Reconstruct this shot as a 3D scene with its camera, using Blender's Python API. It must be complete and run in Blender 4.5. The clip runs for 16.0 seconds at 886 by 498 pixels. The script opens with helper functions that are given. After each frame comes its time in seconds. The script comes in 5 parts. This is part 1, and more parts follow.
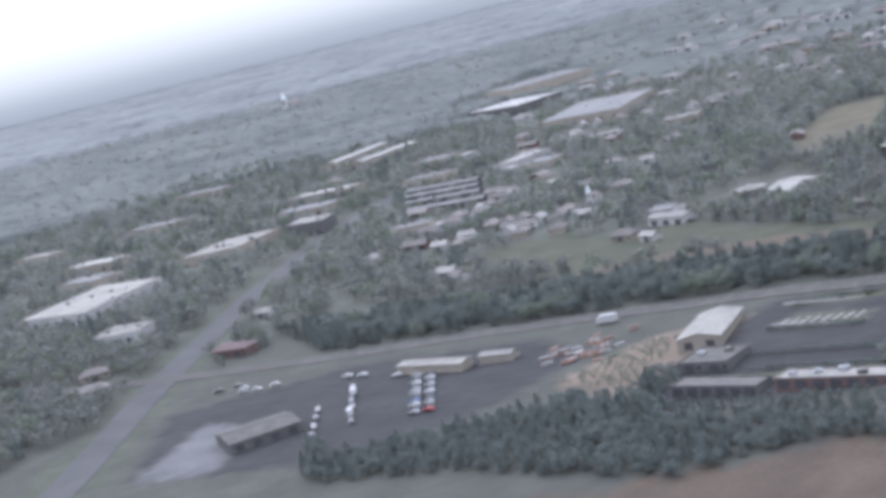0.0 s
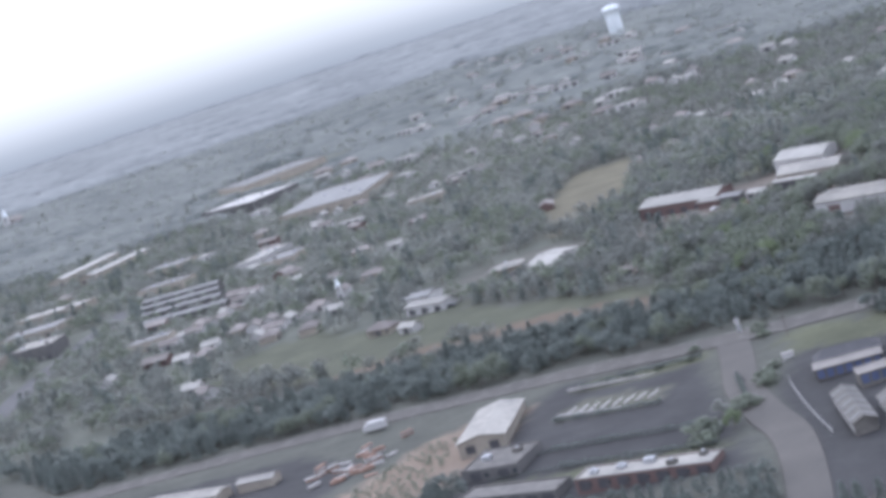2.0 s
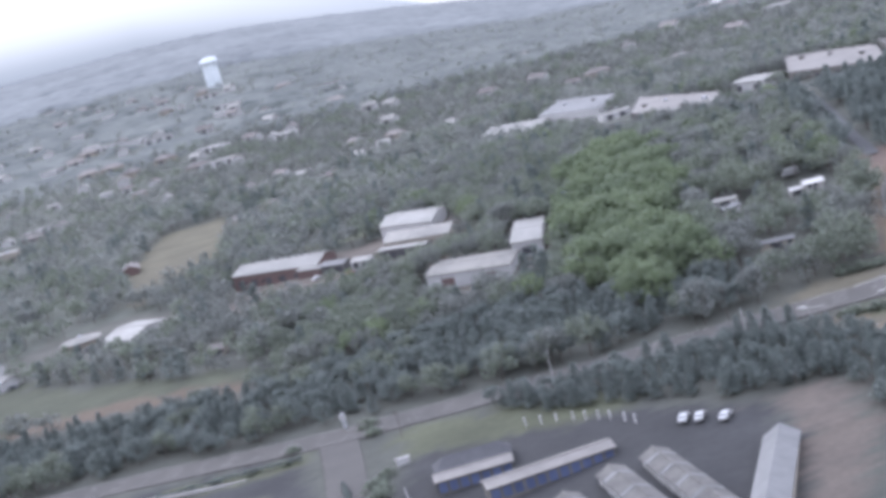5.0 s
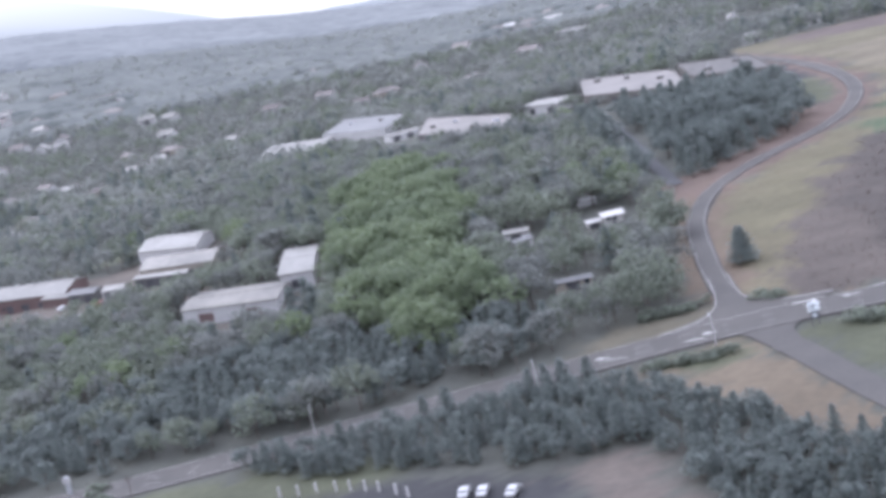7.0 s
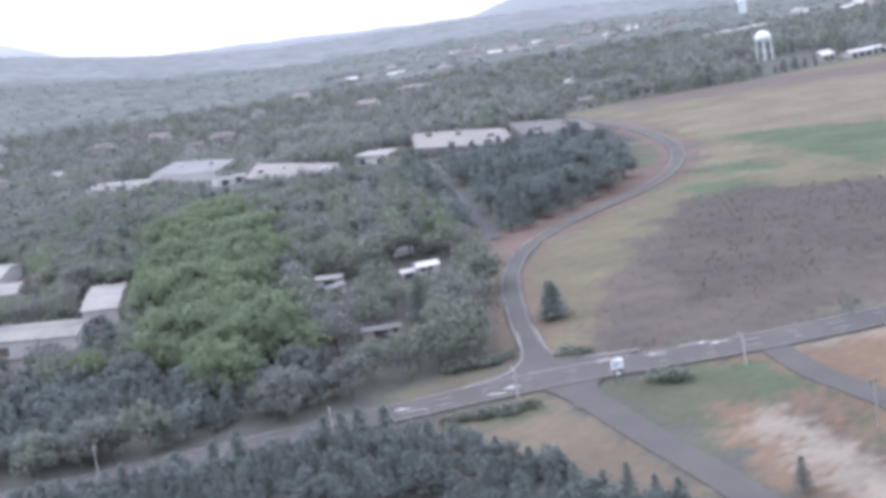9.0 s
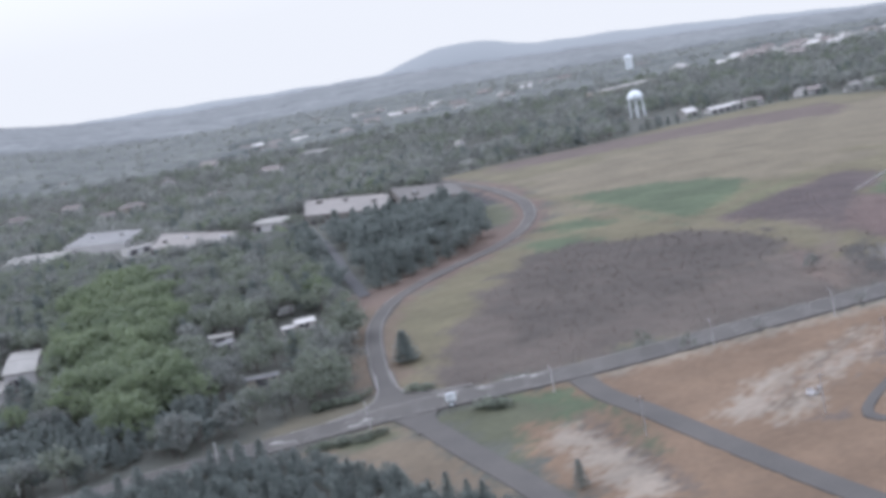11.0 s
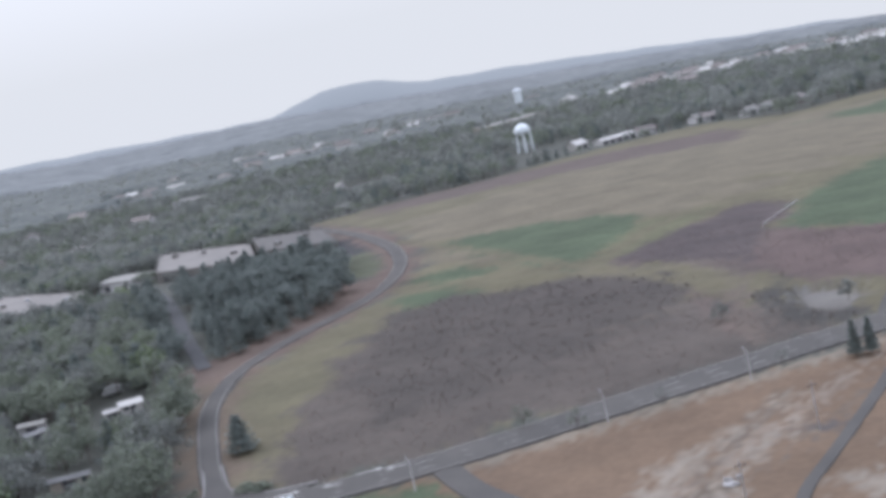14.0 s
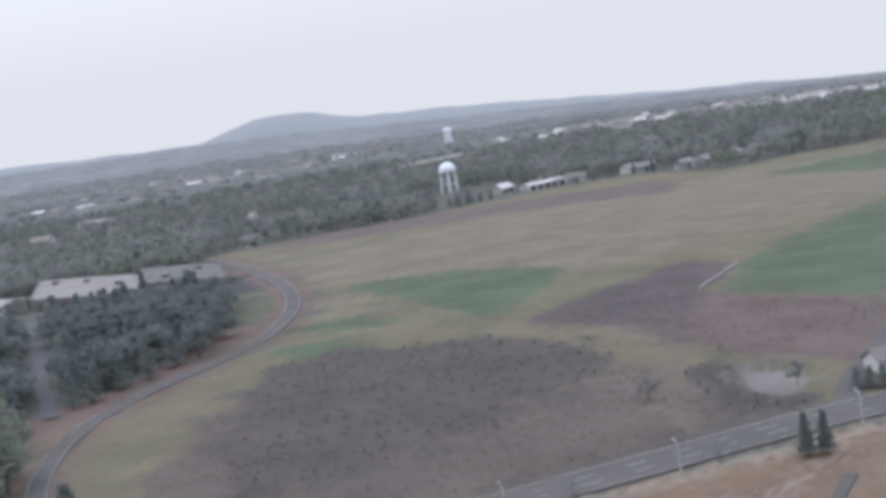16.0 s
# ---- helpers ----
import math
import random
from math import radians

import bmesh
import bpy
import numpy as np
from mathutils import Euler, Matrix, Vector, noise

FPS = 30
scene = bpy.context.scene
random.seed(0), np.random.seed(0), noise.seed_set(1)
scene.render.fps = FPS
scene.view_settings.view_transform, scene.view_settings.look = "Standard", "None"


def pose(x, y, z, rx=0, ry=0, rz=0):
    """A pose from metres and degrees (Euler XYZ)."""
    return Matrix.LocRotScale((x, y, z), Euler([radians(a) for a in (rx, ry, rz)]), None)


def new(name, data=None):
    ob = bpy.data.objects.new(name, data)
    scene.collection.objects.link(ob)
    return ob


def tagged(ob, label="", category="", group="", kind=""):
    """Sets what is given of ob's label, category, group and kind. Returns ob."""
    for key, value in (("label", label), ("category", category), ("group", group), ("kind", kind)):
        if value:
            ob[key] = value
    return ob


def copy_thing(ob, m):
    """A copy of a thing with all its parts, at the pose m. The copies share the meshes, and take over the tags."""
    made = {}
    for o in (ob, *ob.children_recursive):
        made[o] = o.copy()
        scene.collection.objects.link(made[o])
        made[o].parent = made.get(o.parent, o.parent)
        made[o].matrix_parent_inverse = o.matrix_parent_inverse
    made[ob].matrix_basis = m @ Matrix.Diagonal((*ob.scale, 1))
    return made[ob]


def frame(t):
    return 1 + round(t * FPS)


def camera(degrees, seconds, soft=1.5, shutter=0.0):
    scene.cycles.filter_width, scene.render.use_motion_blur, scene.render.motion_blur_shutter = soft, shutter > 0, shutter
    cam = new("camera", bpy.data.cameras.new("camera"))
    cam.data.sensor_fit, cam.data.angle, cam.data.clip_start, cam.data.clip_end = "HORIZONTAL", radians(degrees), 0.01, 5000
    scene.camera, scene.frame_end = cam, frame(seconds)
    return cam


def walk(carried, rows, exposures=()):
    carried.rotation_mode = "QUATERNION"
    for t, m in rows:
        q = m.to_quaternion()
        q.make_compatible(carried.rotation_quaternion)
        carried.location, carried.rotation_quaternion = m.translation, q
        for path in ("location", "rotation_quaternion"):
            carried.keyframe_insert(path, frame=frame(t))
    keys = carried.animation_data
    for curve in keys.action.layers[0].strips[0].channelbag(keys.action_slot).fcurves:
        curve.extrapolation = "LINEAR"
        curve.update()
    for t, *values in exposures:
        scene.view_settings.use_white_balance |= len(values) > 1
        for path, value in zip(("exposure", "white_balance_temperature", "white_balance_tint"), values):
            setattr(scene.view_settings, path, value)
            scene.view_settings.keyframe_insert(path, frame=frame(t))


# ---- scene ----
FOV = 32.1
cam = camera(FOV, 16.0, soft=4.4, shutter=0.0)


def aim(x, y, z, yaw, pitch, roll):
    """A camera's pose: yaw to the left of north, pitch up, roll to its left."""
    return Matrix.Translation((x, y, z)) @ pose(0, 0, 0, 0, 0, yaw) @ pose(0, 0, 0, 90 + pitch) @ pose(0, 0, 0, 0, 0, roll)


ROWS = [
    (0.0, 40.8, -187.3, 114.2, 37.90, -8.16, -14.03),
    (0.5, 29.3, -172.0, 112.1, 36.04, -7.37, -16.02),
    (1.0, 20.5, -158.5, 111.1, 33.89, -7.27, -17.80),
    (1.5, 14.3, -150.3, 111.0, 30.86, -7.30, -18.53),
    (2.0, 7.5, -138.1, 109.4, 27.80, -7.53, -18.26),
    (2.5, 1.3, -125.6, 108.1, 25.22, -7.92, -17.90),
    (3.0, -3.7, -115.0, 107.9, 23.39, -8.31, -17.11),
    (3.5, -7.6, -103.9, 107.3, 20.74, -8.77, -15.94),
    (4.0, -11.2, -92.4, 106.2, 18.09, -9.07, -15.53),
    (4.5, -13.5, -78.2, 103.9, 15.41, -9.33, -15.68),
    (5.0, -15.2, -67.0, 102.6, 12.81, -9.85, -15.46),
    (5.5, -16.5, -54.7, 101.0, 10.41, -10.17, -15.19),
    (6.0, -17.0, -40.9, 98.8, 8.41, -10.41, -14.57),
    (6.5, -17.1, -26.8, 96.5, 6.65, -10.65, -13.78),
    (7.0, -17.1, -13.5, 94.5, 5.00, -10.99, -12.99),
    (7.5, -17.1, -1.8, 93.1, 3.31, -11.52, -12.39),
    (8.0, -17.2, 8.6, 92.3, 1.57, -12.16, -11.94),
    (8.25, -17.0, 12.6, 91.9, 0.80, -11.35, -11.76),
    (8.5, -16.4, 11.2, 91.3, 0.09, -10.59, -11.58),
    (8.75, -14.0, 4.0, 90.0, -0.55, -10.2, -10.6),
    (9.0, -11.0, -4.5, 88.6, -1.36, -10.02, -9.0),
    (9.5, -6.6, -22.5, 90.0, -2.30, -9.6, -9.75),
    (10.0, -3.4, -40.5, 92.8, -3.30, -9.2, -10.15),
    (10.5, -0.6, -57.5, 95.6, -4.05, -8.85, -10.5),
    (11.0, 2.2, -70.0, 98.0, -4.60, -8.55, -10.8),
    (11.25, 3.4, -72.0, 98.8, -4.82, -8.45, -10.9),
    (11.5, 4.5, -70.5, 99.0, -5.00, -8.37, -10.98),
    (12.0, 8.2, -62.5, 97.7, -5.91, -8.09, -11.64),
    (12.5, 12.1, -47.7, 95.9, -6.65, -7.91, -12.40),
    (13.0, 15.1, -31.7, 93.7, -7.33, -7.67, -12.20),
    (13.5, 18.3, -16.7, 91.8, -7.46, -7.60, -12.09),
    (14.0, 22.7, -3.7, 89.7, -8.50, -7.81, -12.42),
    (14.5, 28.0, 11.1, 88.2, -10.02, -7.13, -9.59),
    (15.0, 30.6, 21.6, 86.9, -10.08, -6.82, -8.92),
    (15.5, 34.4, 34.1, 85.2, -10.68, -6.87, -8.10),
    (16.0, 38.9, 47.6, 83.4, -11.45, -6.88, -8.73),
]
walk(cam, [(t, aim(*r)) for t, *r in ROWS], [(0.0, 0.43, 5600, 13), (5.0, 0.64, 5580, 16), (8.0, 0.74, 5620, 17), (9.0, 0.74, 5620, 16), (11.5, 0.26, 5750, 12), (16.0, 0.13, 5750, 12)])

# ---- world and sun ----
SUN_AZ, SUN_EL = 58.0, 34.0          # degrees to the left of north, above the horizon
world = bpy.data.worlds.new("hazy_sky")
scene.world = world
world.use_nodes = True
wn, wl = world.node_tree.nodes, world.node_tree.links
sky = wn.new("ShaderNodeTexSky")
sky.sky_type, sky.sun_disc = "NISHITA", False
sky.sun_elevation, sky.sun_rotation = radians(SUN_EL), radians(-SUN_AZ)
sky.air_density, sky.dust_density, sky.ozone_density = 1.0, 6.0, 1.0
veil = wn.new("ShaderNodeMix")
veil.data_type = "RGBA"
veil.inputs[0].default_value = 0.92
scale = wn.new("ShaderNodeVectorMath")
scale.operation = "SCALE"
scale.inputs["Scale"].default_value = 0.13
wl.new(sky.outputs["Color"], scale.inputs[0])
wl.new(scale.outputs[0], veil.inputs[6])
# an overcast sky: three times as bright overhead as at the horizon
where = wn.new("ShaderNodeTexCoord")
axes = wn.new("ShaderNodeSeparateXYZ")
wl.new(where.outputs["Generated"], axes.inputs[0])
lift = wn.new("ShaderNodeMapRange")
lift.inputs["From Min"].default_value, lift.inputs["From Max"].default_value = 0.02, 1.0
wl.new(axes.outputs["Z"], lift.inputs["Value"])
dome = wn.new("ShaderNodeMix")
dome.data_type = "RGBA"
wl.new(lift.outputs["Result"], dome.inputs[0])
dome.inputs[6].default_value, dome.inputs[7].default_value = (0.78, 0.76, 0.73, 1), (2.2, 2.2, 2.46, 1)
wl.new(dome.outputs[2], veil.inputs[7])
wl.new(veil.outputs[2], wn["Background"].inputs["Color"])
wn["Background"].inputs["Strength"].default_value = 1.0
sun = new("sun", bpy.data.lights.new("sun", "SUN"))
sun.data.energy, sun.data.angle, sun.data.color = 0.8, radians(28), (1.0, 0.95, 0.86)
sun.matrix_world = pose(0, 0, 400, 90 - SUN_EL, 0, SUN_AZ + 180)

# ---- terrain ----
HUMPS = (
    (0.0, -1.2, -6.4, -7.3, -2.5, -0.9), (0.0, -2.2, -8.6, 1.4, 4.4, -2.6), (-0.1, -2.0, -3.9, 13.6, 9.5, -3.4),
    (-0.6, -1.9, -4.7, 1.5, 2.9, -0.8), (-1.7, -1.6, -4.5, -4.7, -0.7, 0.2), (-2.5, -0.9, -1.5, -2.0, -0.7, 0.0))


def ground_z(x, y):
    """Height of the rolling ground; arrays too."""
    x, y = np.asarray(x, float), np.asarray(y, float)
    z = np.zeros(np.broadcast(x, y).shape)
    for j, row in enumerate(HUMPS):
        for i, h in enumerate(row):
            z = z + h * np.exp(-((x + 800 - 260 * i) ** 2 + (y - 260 * j) ** 2) / (2 * 230.0 ** 2))
    r = np.hypot(x + 10, y + 60)
    az = np.degrees(np.arctan2(-(x + 10), y + 60))
    west = np.clip((az - 2) / 20, 0, 1)
    west = west * west * (3 - 2 * west)
    rise = np.clip((r - 900) / 2600, 0, 1)
    up = 88 * rise * rise * (3 - 2 * rise) + 24 * np.clip((r - 3000) / 1900, 0, 1)
    down = np.maximum(r - 1500, 0) * (0.02 + 0.022 * np.clip((-az - 3) / 21, 0, 1.2))
    return z + west * up - (1 - west) * down


def gz(x, y):
    return float(ground_z(x, y))


# ---- materials ----
def material(name, colour, dark=None, scale=0.35, fine=4.0, rough=0.85, metal=0.0, bump=0.15, spec=0.3, sheen=0.0, island=0.0, ob=0.0, cover=False, leaf=0.0):
    """A worn surface: two scales of noise between dark and colour, optional variation by piece or by object."""
    m = bpy.data.materials.new(name)
    m.use_nodes = True
    n, l = m.node_tree.nodes, m.node_tree.links
    b = n["Principled BSDF"]
    b.inputs["Roughness"].default_value, b.inputs["Metallic"].default_value = rough, metal
    b.inputs["Specular IOR Level"].default_value = spec
    b.inputs["Sheen Weight"].default_value, b.inputs["Sheen Roughness"].default_value = sheen, 0.4
    geo = n.new("ShaderNodeNewGeometry")
    big, small = n.new("ShaderNodeTexNoise"), n.new("ShaderNodeTexNoise")
    big.inputs["Scale"].default_value, big.inputs["Detail"].default_value = scale, 4
    small.inputs["Scale"].default_value, small.inputs["Detail"].default_value = fine, 3
    l.new(geo.outputs["Position"], big.inputs["Vector"])
    l.new(geo.outputs["Position"], small.inputs["Vector"])
    add = n.new("ShaderNodeMath")
    add.operation = "MULTIPLY_ADD"
    add.inputs[1].default_value = 0.6
    l.new(big.outputs["Fac"], add.inputs[0])
    half = n.new("ShaderNodeMath")
    half.operation = "MULTIPLY"
    half.inputs[1].default_value = 0.4
    l.new(small.outputs["Fac"], half.inputs[0])
    l.new(half.outputs[0], add.inputs[2])
    spread = n.new("ShaderNodeMapRange")
    spread.inputs["From Min"].default_value, spread.inputs["From Max"].default_value = 0.32, 0.68
    l.new(add.outputs[0], spread.inputs["Value"])
    mix = n.new("ShaderNodeMix")
    mix.data_type = "RGBA"
    l.new(spread.outputs["Result"], mix.inputs[0])
    dark = dark or tuple(c * 0.7 for c in colour)
    mix.inputs[6].default_value, mix.inputs[7].default_value = (*dark, 1), (*colour, 1)
    last = mix.outputs[2]
    if cover:
        attr = n.new("ShaderNodeAttribute")
        attr.attribute_name = "cover"
        tint = n.new("ShaderNodeMix")
        tint.data_type, tint.blend_type = "RGBA", "MULTIPLY"
        tint.inputs[0].default_value = 1.0
        l.new(attr.outputs["Color"], tint.inputs[6])
        l.new(last, tint.inputs[7])
        last = tint.outputs[2]
    if island or ob:
        source = geo.outputs["Random Per Island"] if island else n.new("ShaderNodeObjectInfo").outputs["Random"]
        hsv = n.new("ShaderNodeHueSaturation")
        value = n.new("ShaderNodeMapRange")
        k = island or ob
        value.inputs["To Min"].default_value, value.inputs["To Max"].default_value = 1 - k, 1 + k
        l.new(source, value.inputs["Value"])
        l.new(value.outputs["Result"], hsv.inputs["Value"])
        l.new(last, hsv.inputs["Color"])
        last = hsv.outputs["Color"]
    l.new(last, b.inputs["Base Color"])
    if leaf:
        thin, both = n.new("ShaderNodeBsdfTranslucent"), n.new("ShaderNodeMixShader")
        l.new(last, thin.inputs["Color"])
        both.inputs[0].default_value = leaf
        l.new(b.outputs[0], both.inputs[1])
        l.new(thin.outputs[0], both.inputs[2])
        l.new(both.outputs[0], n["Material Output"].inputs["Surface"])
    if bump:
        bp = n.new("ShaderNodeBump")
        bp.inputs["Strength"].default_value, bp.inputs["Distance"].default_value = bump, 0.1
        l.new(small.outputs["Fac"], bp.inputs["Height"])
        l.new(bp.outputs["Normal"], b.inputs["Normal"])
    return m


EARTH = material("earth_and_grass", (0.76, 0.755, 0.74), (0.5, 0.505, 0.51), 0.06, 0.6, 0.95, bump=0.5, spec=0.2, cover=True)
ASPHALT = material("worn_asphalt", (0.094, 0.088, 0.079), (0.066, 0.063, 0.058), 0.08, 1.5, 0.92, spec=0.2)
LOT = material("parking_asphalt", (0.085, 0.085, 0.084), (0.058, 0.058, 0.058), 0.05, 0.8, 0.9, spec=0.25)
CONCRETE = material("pale_concrete", (0.34, 0.33, 0.31), (0.25, 0.24, 0.23), 0.2, 2.0, 0.85)
PAINT_LINE = material("road_paint", (0.42, 0.41, 0.38), (0.2, 0.195, 0.18), 0.5, 5.0, 0.8)
WHITE_ROOF = material("white_metal_roof", (0.272, 0.264, 0.238), (0.172, 0.167, 0.152), 0.09, 0.6, 0.7, bump=0.03, spec=0.2, ob=0.18)
CREAM_ROOF = material("cream_membrane_roof", (0.27, 0.257, 0.225), (0.14, 0.136, 0.125), 0.07, 0.45, 0.8, spec=0.15, ob=0.18)
GREY_ROOF = material("grey_gravel_roof", (0.195, 0.194, 0.186), (0.125, 0.125, 0.121), 0.05, 0.4, 0.9, spec=0.2, ob=0.1)
SHINGLE = material("brown_grey_shingle", (0.2, 0.18, 0.165), (0.12, 0.11, 0.1), 0.2, 2.0, 0.9, ob=0.25)
DARK_SHINGLE = material("dark_grey_shingle", (0.085, 0.084, 0.086), (0.05, 0.05, 0.053), 0.2, 2.0, 0.9)
BRIGHT_ROOF = material("bright_white_roof", (0.42, 0.41, 0.38), (0.28, 0.272, 0.255), 0.08, 0.6, 0.7, bump=0.03, spec=0.2, ob=0.25)
DULL_ROOF = material("dull_tan_membrane_roof", (0.225, 0.21, 0.19), (0.15, 0.142, 0.13), 0.06, 0.4, 0.85, spec=0.15)
RED_ROOF = material("faded_red_metal", (0.15, 0.11, 0.106), (0.11, 0.082, 0.08), 0.2, 1.0, 0.85)
WHITE_WALL = material("white_siding", (0.42, 0.415, 0.4), (0.33, 0.327, 0.315), 0.15, 1.2, 0.8, spec=0.2, ob=0.12)
TAN_WALL = material("tan_metal_siding", (0.32, 0.29, 0.24), (0.22, 0.2, 0.17), 0.15, 1.2, 0.8, ob=0.12)
BRICK_WALL = material("dark_red_brick", (0.145, 0.1, 0.092), (0.1, 0.072, 0.066), 0.4, 5.0, 0.9)
DARK_WALL = material("dark_weathered_wall", (0.13, 0.125, 0.12), (0.08, 0.08, 0.08), 0.2, 2.0, 0.85)
BLUE_DOOR = material("blue_roller_door", (0.09, 0.11, 0.19), (0.065, 0.08, 0.14), 0.5, 4.0, 0.6, spec=0.2, ob=0.15)
DARK_DOOR = material("dark_grey_door", (0.07, 0.07, 0.075), (0.045, 0.045, 0.05), 0.5, 4.0, 0.6)
GLASS = material("dark_window_glass", (0.04, 0.05, 0.06), (0.03, 0.035, 0.04), 0.5, 1.0, 0.1, bump=0.0, spec=0.6)
STEEL = material("galvanised_steel", (0.42, 0.43, 0.44), (0.3, 0.31, 0.32), 0.5, 4.0, 0.5, metal=0.6)
TANK = material("pale_tank_paint", (0.66, 0.69, 0.69), (0.52, 0.56, 0.57), 0.1, 1.0, 0.5)
BARK = material("grey_bark", (0.13, 0.11, 0.095), (0.08, 0.07, 0.06), 0.8, 6.0, 0.95)
PINE = material("dark_pine_needles", (0.155, 0.178, 0.161), (0.13, 0.151, 0.138), 0.02, 0.5, 0.9, bump=0, sheen=0.45, island=0.05, leaf=0.5)
SPRING = material("fresh_spring_leaves", (0.192, 0.234, 0.132), (0.125, 0.157, 0.098), 0.06, 0.5, 0.85, bump=0, sheen=0.35, island=0.1, leaf=0.5)
OLIVE = material("olive_budding_leaves", (0.188, 0.212, 0.158), (0.138, 0.158, 0.125), 0.025, 0.4, 0.9, bump=0, sheen=0.45, island=0.1, leaf=0.5)
BARE = material("bare_grey_twigs", (0.188, 0.199, 0.178), (0.148, 0.158, 0.145), 0.025, 0.4, 0.95, bump=0, sheen=0.45, island=0.06, leaf=0.5)
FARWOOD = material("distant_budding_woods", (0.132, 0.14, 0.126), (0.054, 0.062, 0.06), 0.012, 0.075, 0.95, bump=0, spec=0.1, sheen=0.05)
SCRUB = material("brown_scrub_twigs", (0.205, 0.176, 0.15), (0.165, 0.143, 0.124), 0.05, 0.6, 0.95, bump=0, sheen=0.3, island=0.04, leaf=0.5)
# paler version of the far woods, distance haze put into the colour
HAZEWOOD = material("hazed_distant_woods", (0.175, 0.185, 0.18), (0.075, 0.083, 0.085), 0.008, 0.06, 0.95, bump=0, spec=0.1, sheen=0.08)
STAINED = material("stained_grey_roof", (0.15, 0.142, 0.128), (0.075, 0.072, 0.068), 0.3, 1.6, 0.9, spec=0.2, ob=0.12)
# far crowns with haze put into their colour; also one pale near tree
LIGHTWOOD = material("budding_and_hazed_crowns", (0.25, 0.262, 0.235), (0.19, 0.2, 0.182), 0.02, 0.3, 0.95, bump=0, sheen=0.5, island=0.08, leaf=0.5)
THICKET = material("dark_brown_brush", (0.158, 0.139, 0.121), (0.128, 0.114, 0.102), 0.05, 0.5, 0.95, bump=0, sheen=0.3, island=0.04, leaf=0.5)
TYRE = material("tyre_rubber", (0.03, 0.03, 0.03), (0.02, 0.02, 0.02), 1, 6, 0.9)
ORANGE = material("orange_lumber", (0.25, 0.165, 0.125), (0.17, 0.115, 0.09), 0.5, 3.0, 0.8, ob=0.3)


def car_paint(name, c):
    return material(name, c, tuple(v * 0.85 for v in c), 0.5, 3.0, 0.3, bump=0.0, spec=0.6)


CAR_PAINTS = [car_paint("white_car_paint", (0.4, 0.4, 0.39)), car_paint("silver_car_paint", (0.26, 0.265, 0.27)),
              car_paint("dark_car_paint", (0.05, 0.055, 0.06)), car_paint("red_car_paint", (0.3, 0.04, 0.04)), car_paint("blue_car_paint", (0.06, 0.1, 0.22))]


# ---- mesh helpers ----
def raw(name, verts, faces, mat, smooth=False):
    me = bpy.data.meshes.new(name)
    me.from_pydata([tuple(v) for v in verts], [], [tuple(f) for f in faces])
    me.materials.append(mat)
    if smooth:
        me.shade_smooth()
    return me


def part(name, bm, mat, parent=None, label="", smooth=False):
    """Links a bmesh, or a mesh, as one object under a thing or a part."""
    if isinstance(bm, bpy.types.Mesh):
        me = bm
    else:
        me = bpy.data.meshes.new(name)
        bmesh.ops.recalc_face_normals(bm, faces=bm.faces)
        bm.to_mesh(me)
        bm.free()
        me.materials.append(mat)
        if smooth:
            me.shade_smooth()
    ob = new(name, me)
    ob.parent = parent
    if label:
        ob["label"] = label
    return ob


def thing(name, x, y, rot=0.0, z=None, label="", category="", group=""):
    e = new(name)
    e.matrix_basis = pose(x, y, gz(x, y) if z is None else z, 0, 0, rot)
    return tagged(e, label, category, group)


def add_box(bm, x0, x1, y0, y1, z0, z1, skew=0.0):
    """An axis-aligned box; skew shifts x with y."""
    v = [bm.verts.new((x + skew * y, y, z)) for z in (z0, z1) for x, y in ((x0, y0), (x1, y0), (x1, y1), (x0, y1))]
    for f in ((3, 2, 1, 0), (4, 5, 6, 7), (0, 1, 5, 4), (1, 2, 6, 5), (2, 3, 7, 6), (3, 0, 4, 7)):
        bm.faces.new([v[i] for i in f])
    return bm


def box(x0, x1, y0, y1, z0, z1, skew=0.0, bevel=0.0):
    bm = add_box(bmesh.new(), x0, x1, y0, y1, z0, z1, skew)
    if bevel:
        bmesh.ops.bevel(bm, geom=bm.edges[:], offset=bevel, segments=1, affect="EDGES")
    return bm


def tube(r0, r1, z0, z1, n=10, x=0.0, y=0.0, bm=None):
    bm = bm or bmesh.new()
    rings = [[bm.verts.new((x + r * math.cos(2 * math.pi * i / n), y + r * math.sin(2 * math.pi * i / n), z)) for i in range(n)] for r, z in ((r0, z0), (r1, z1))]
    for i in range(n):
        bm.faces.new((rings[0][i], rings[0][(i + 1) % n], rings[1][(i + 1) % n], rings[1][i]))
    bm.faces.new(rings[0][::-1])
    bm.faces.new(rings[1])
    return bm


def turned(profile, n=20):
    """A body of revolution from (radius, height) pairs."""
    bm = bmesh.new()
    rings = [[bm.verts.new((max(r, 0.01) * math.cos(2 * math.pi * i / n), max(r, 0.01) * math.sin(2 * math.pi * i / n), z)) for i in range(n)] for r, z in profile]
    for a, b in zip(rings, rings[1:]):
        for i in range(n):
            bm.faces.new((a[i], a[(i + 1) % n], b[(i + 1) % n], b[i]))
    bm.faces.new(rings[0][::-1])
    bm.faces.new(rings[-1])
    return bm


def rod(a, b, r, n=6):
    a, b = Vector(a), Vector(b)
    bm = tube(r, r, 0, (b - a).length, n)
    bmesh.ops.transform(bm, matrix=Matrix.Translation(a) @ (b - a).to_track_quat("Z", "Y").to_matrix().to_4x4(), verts=bm.verts)
    return bm


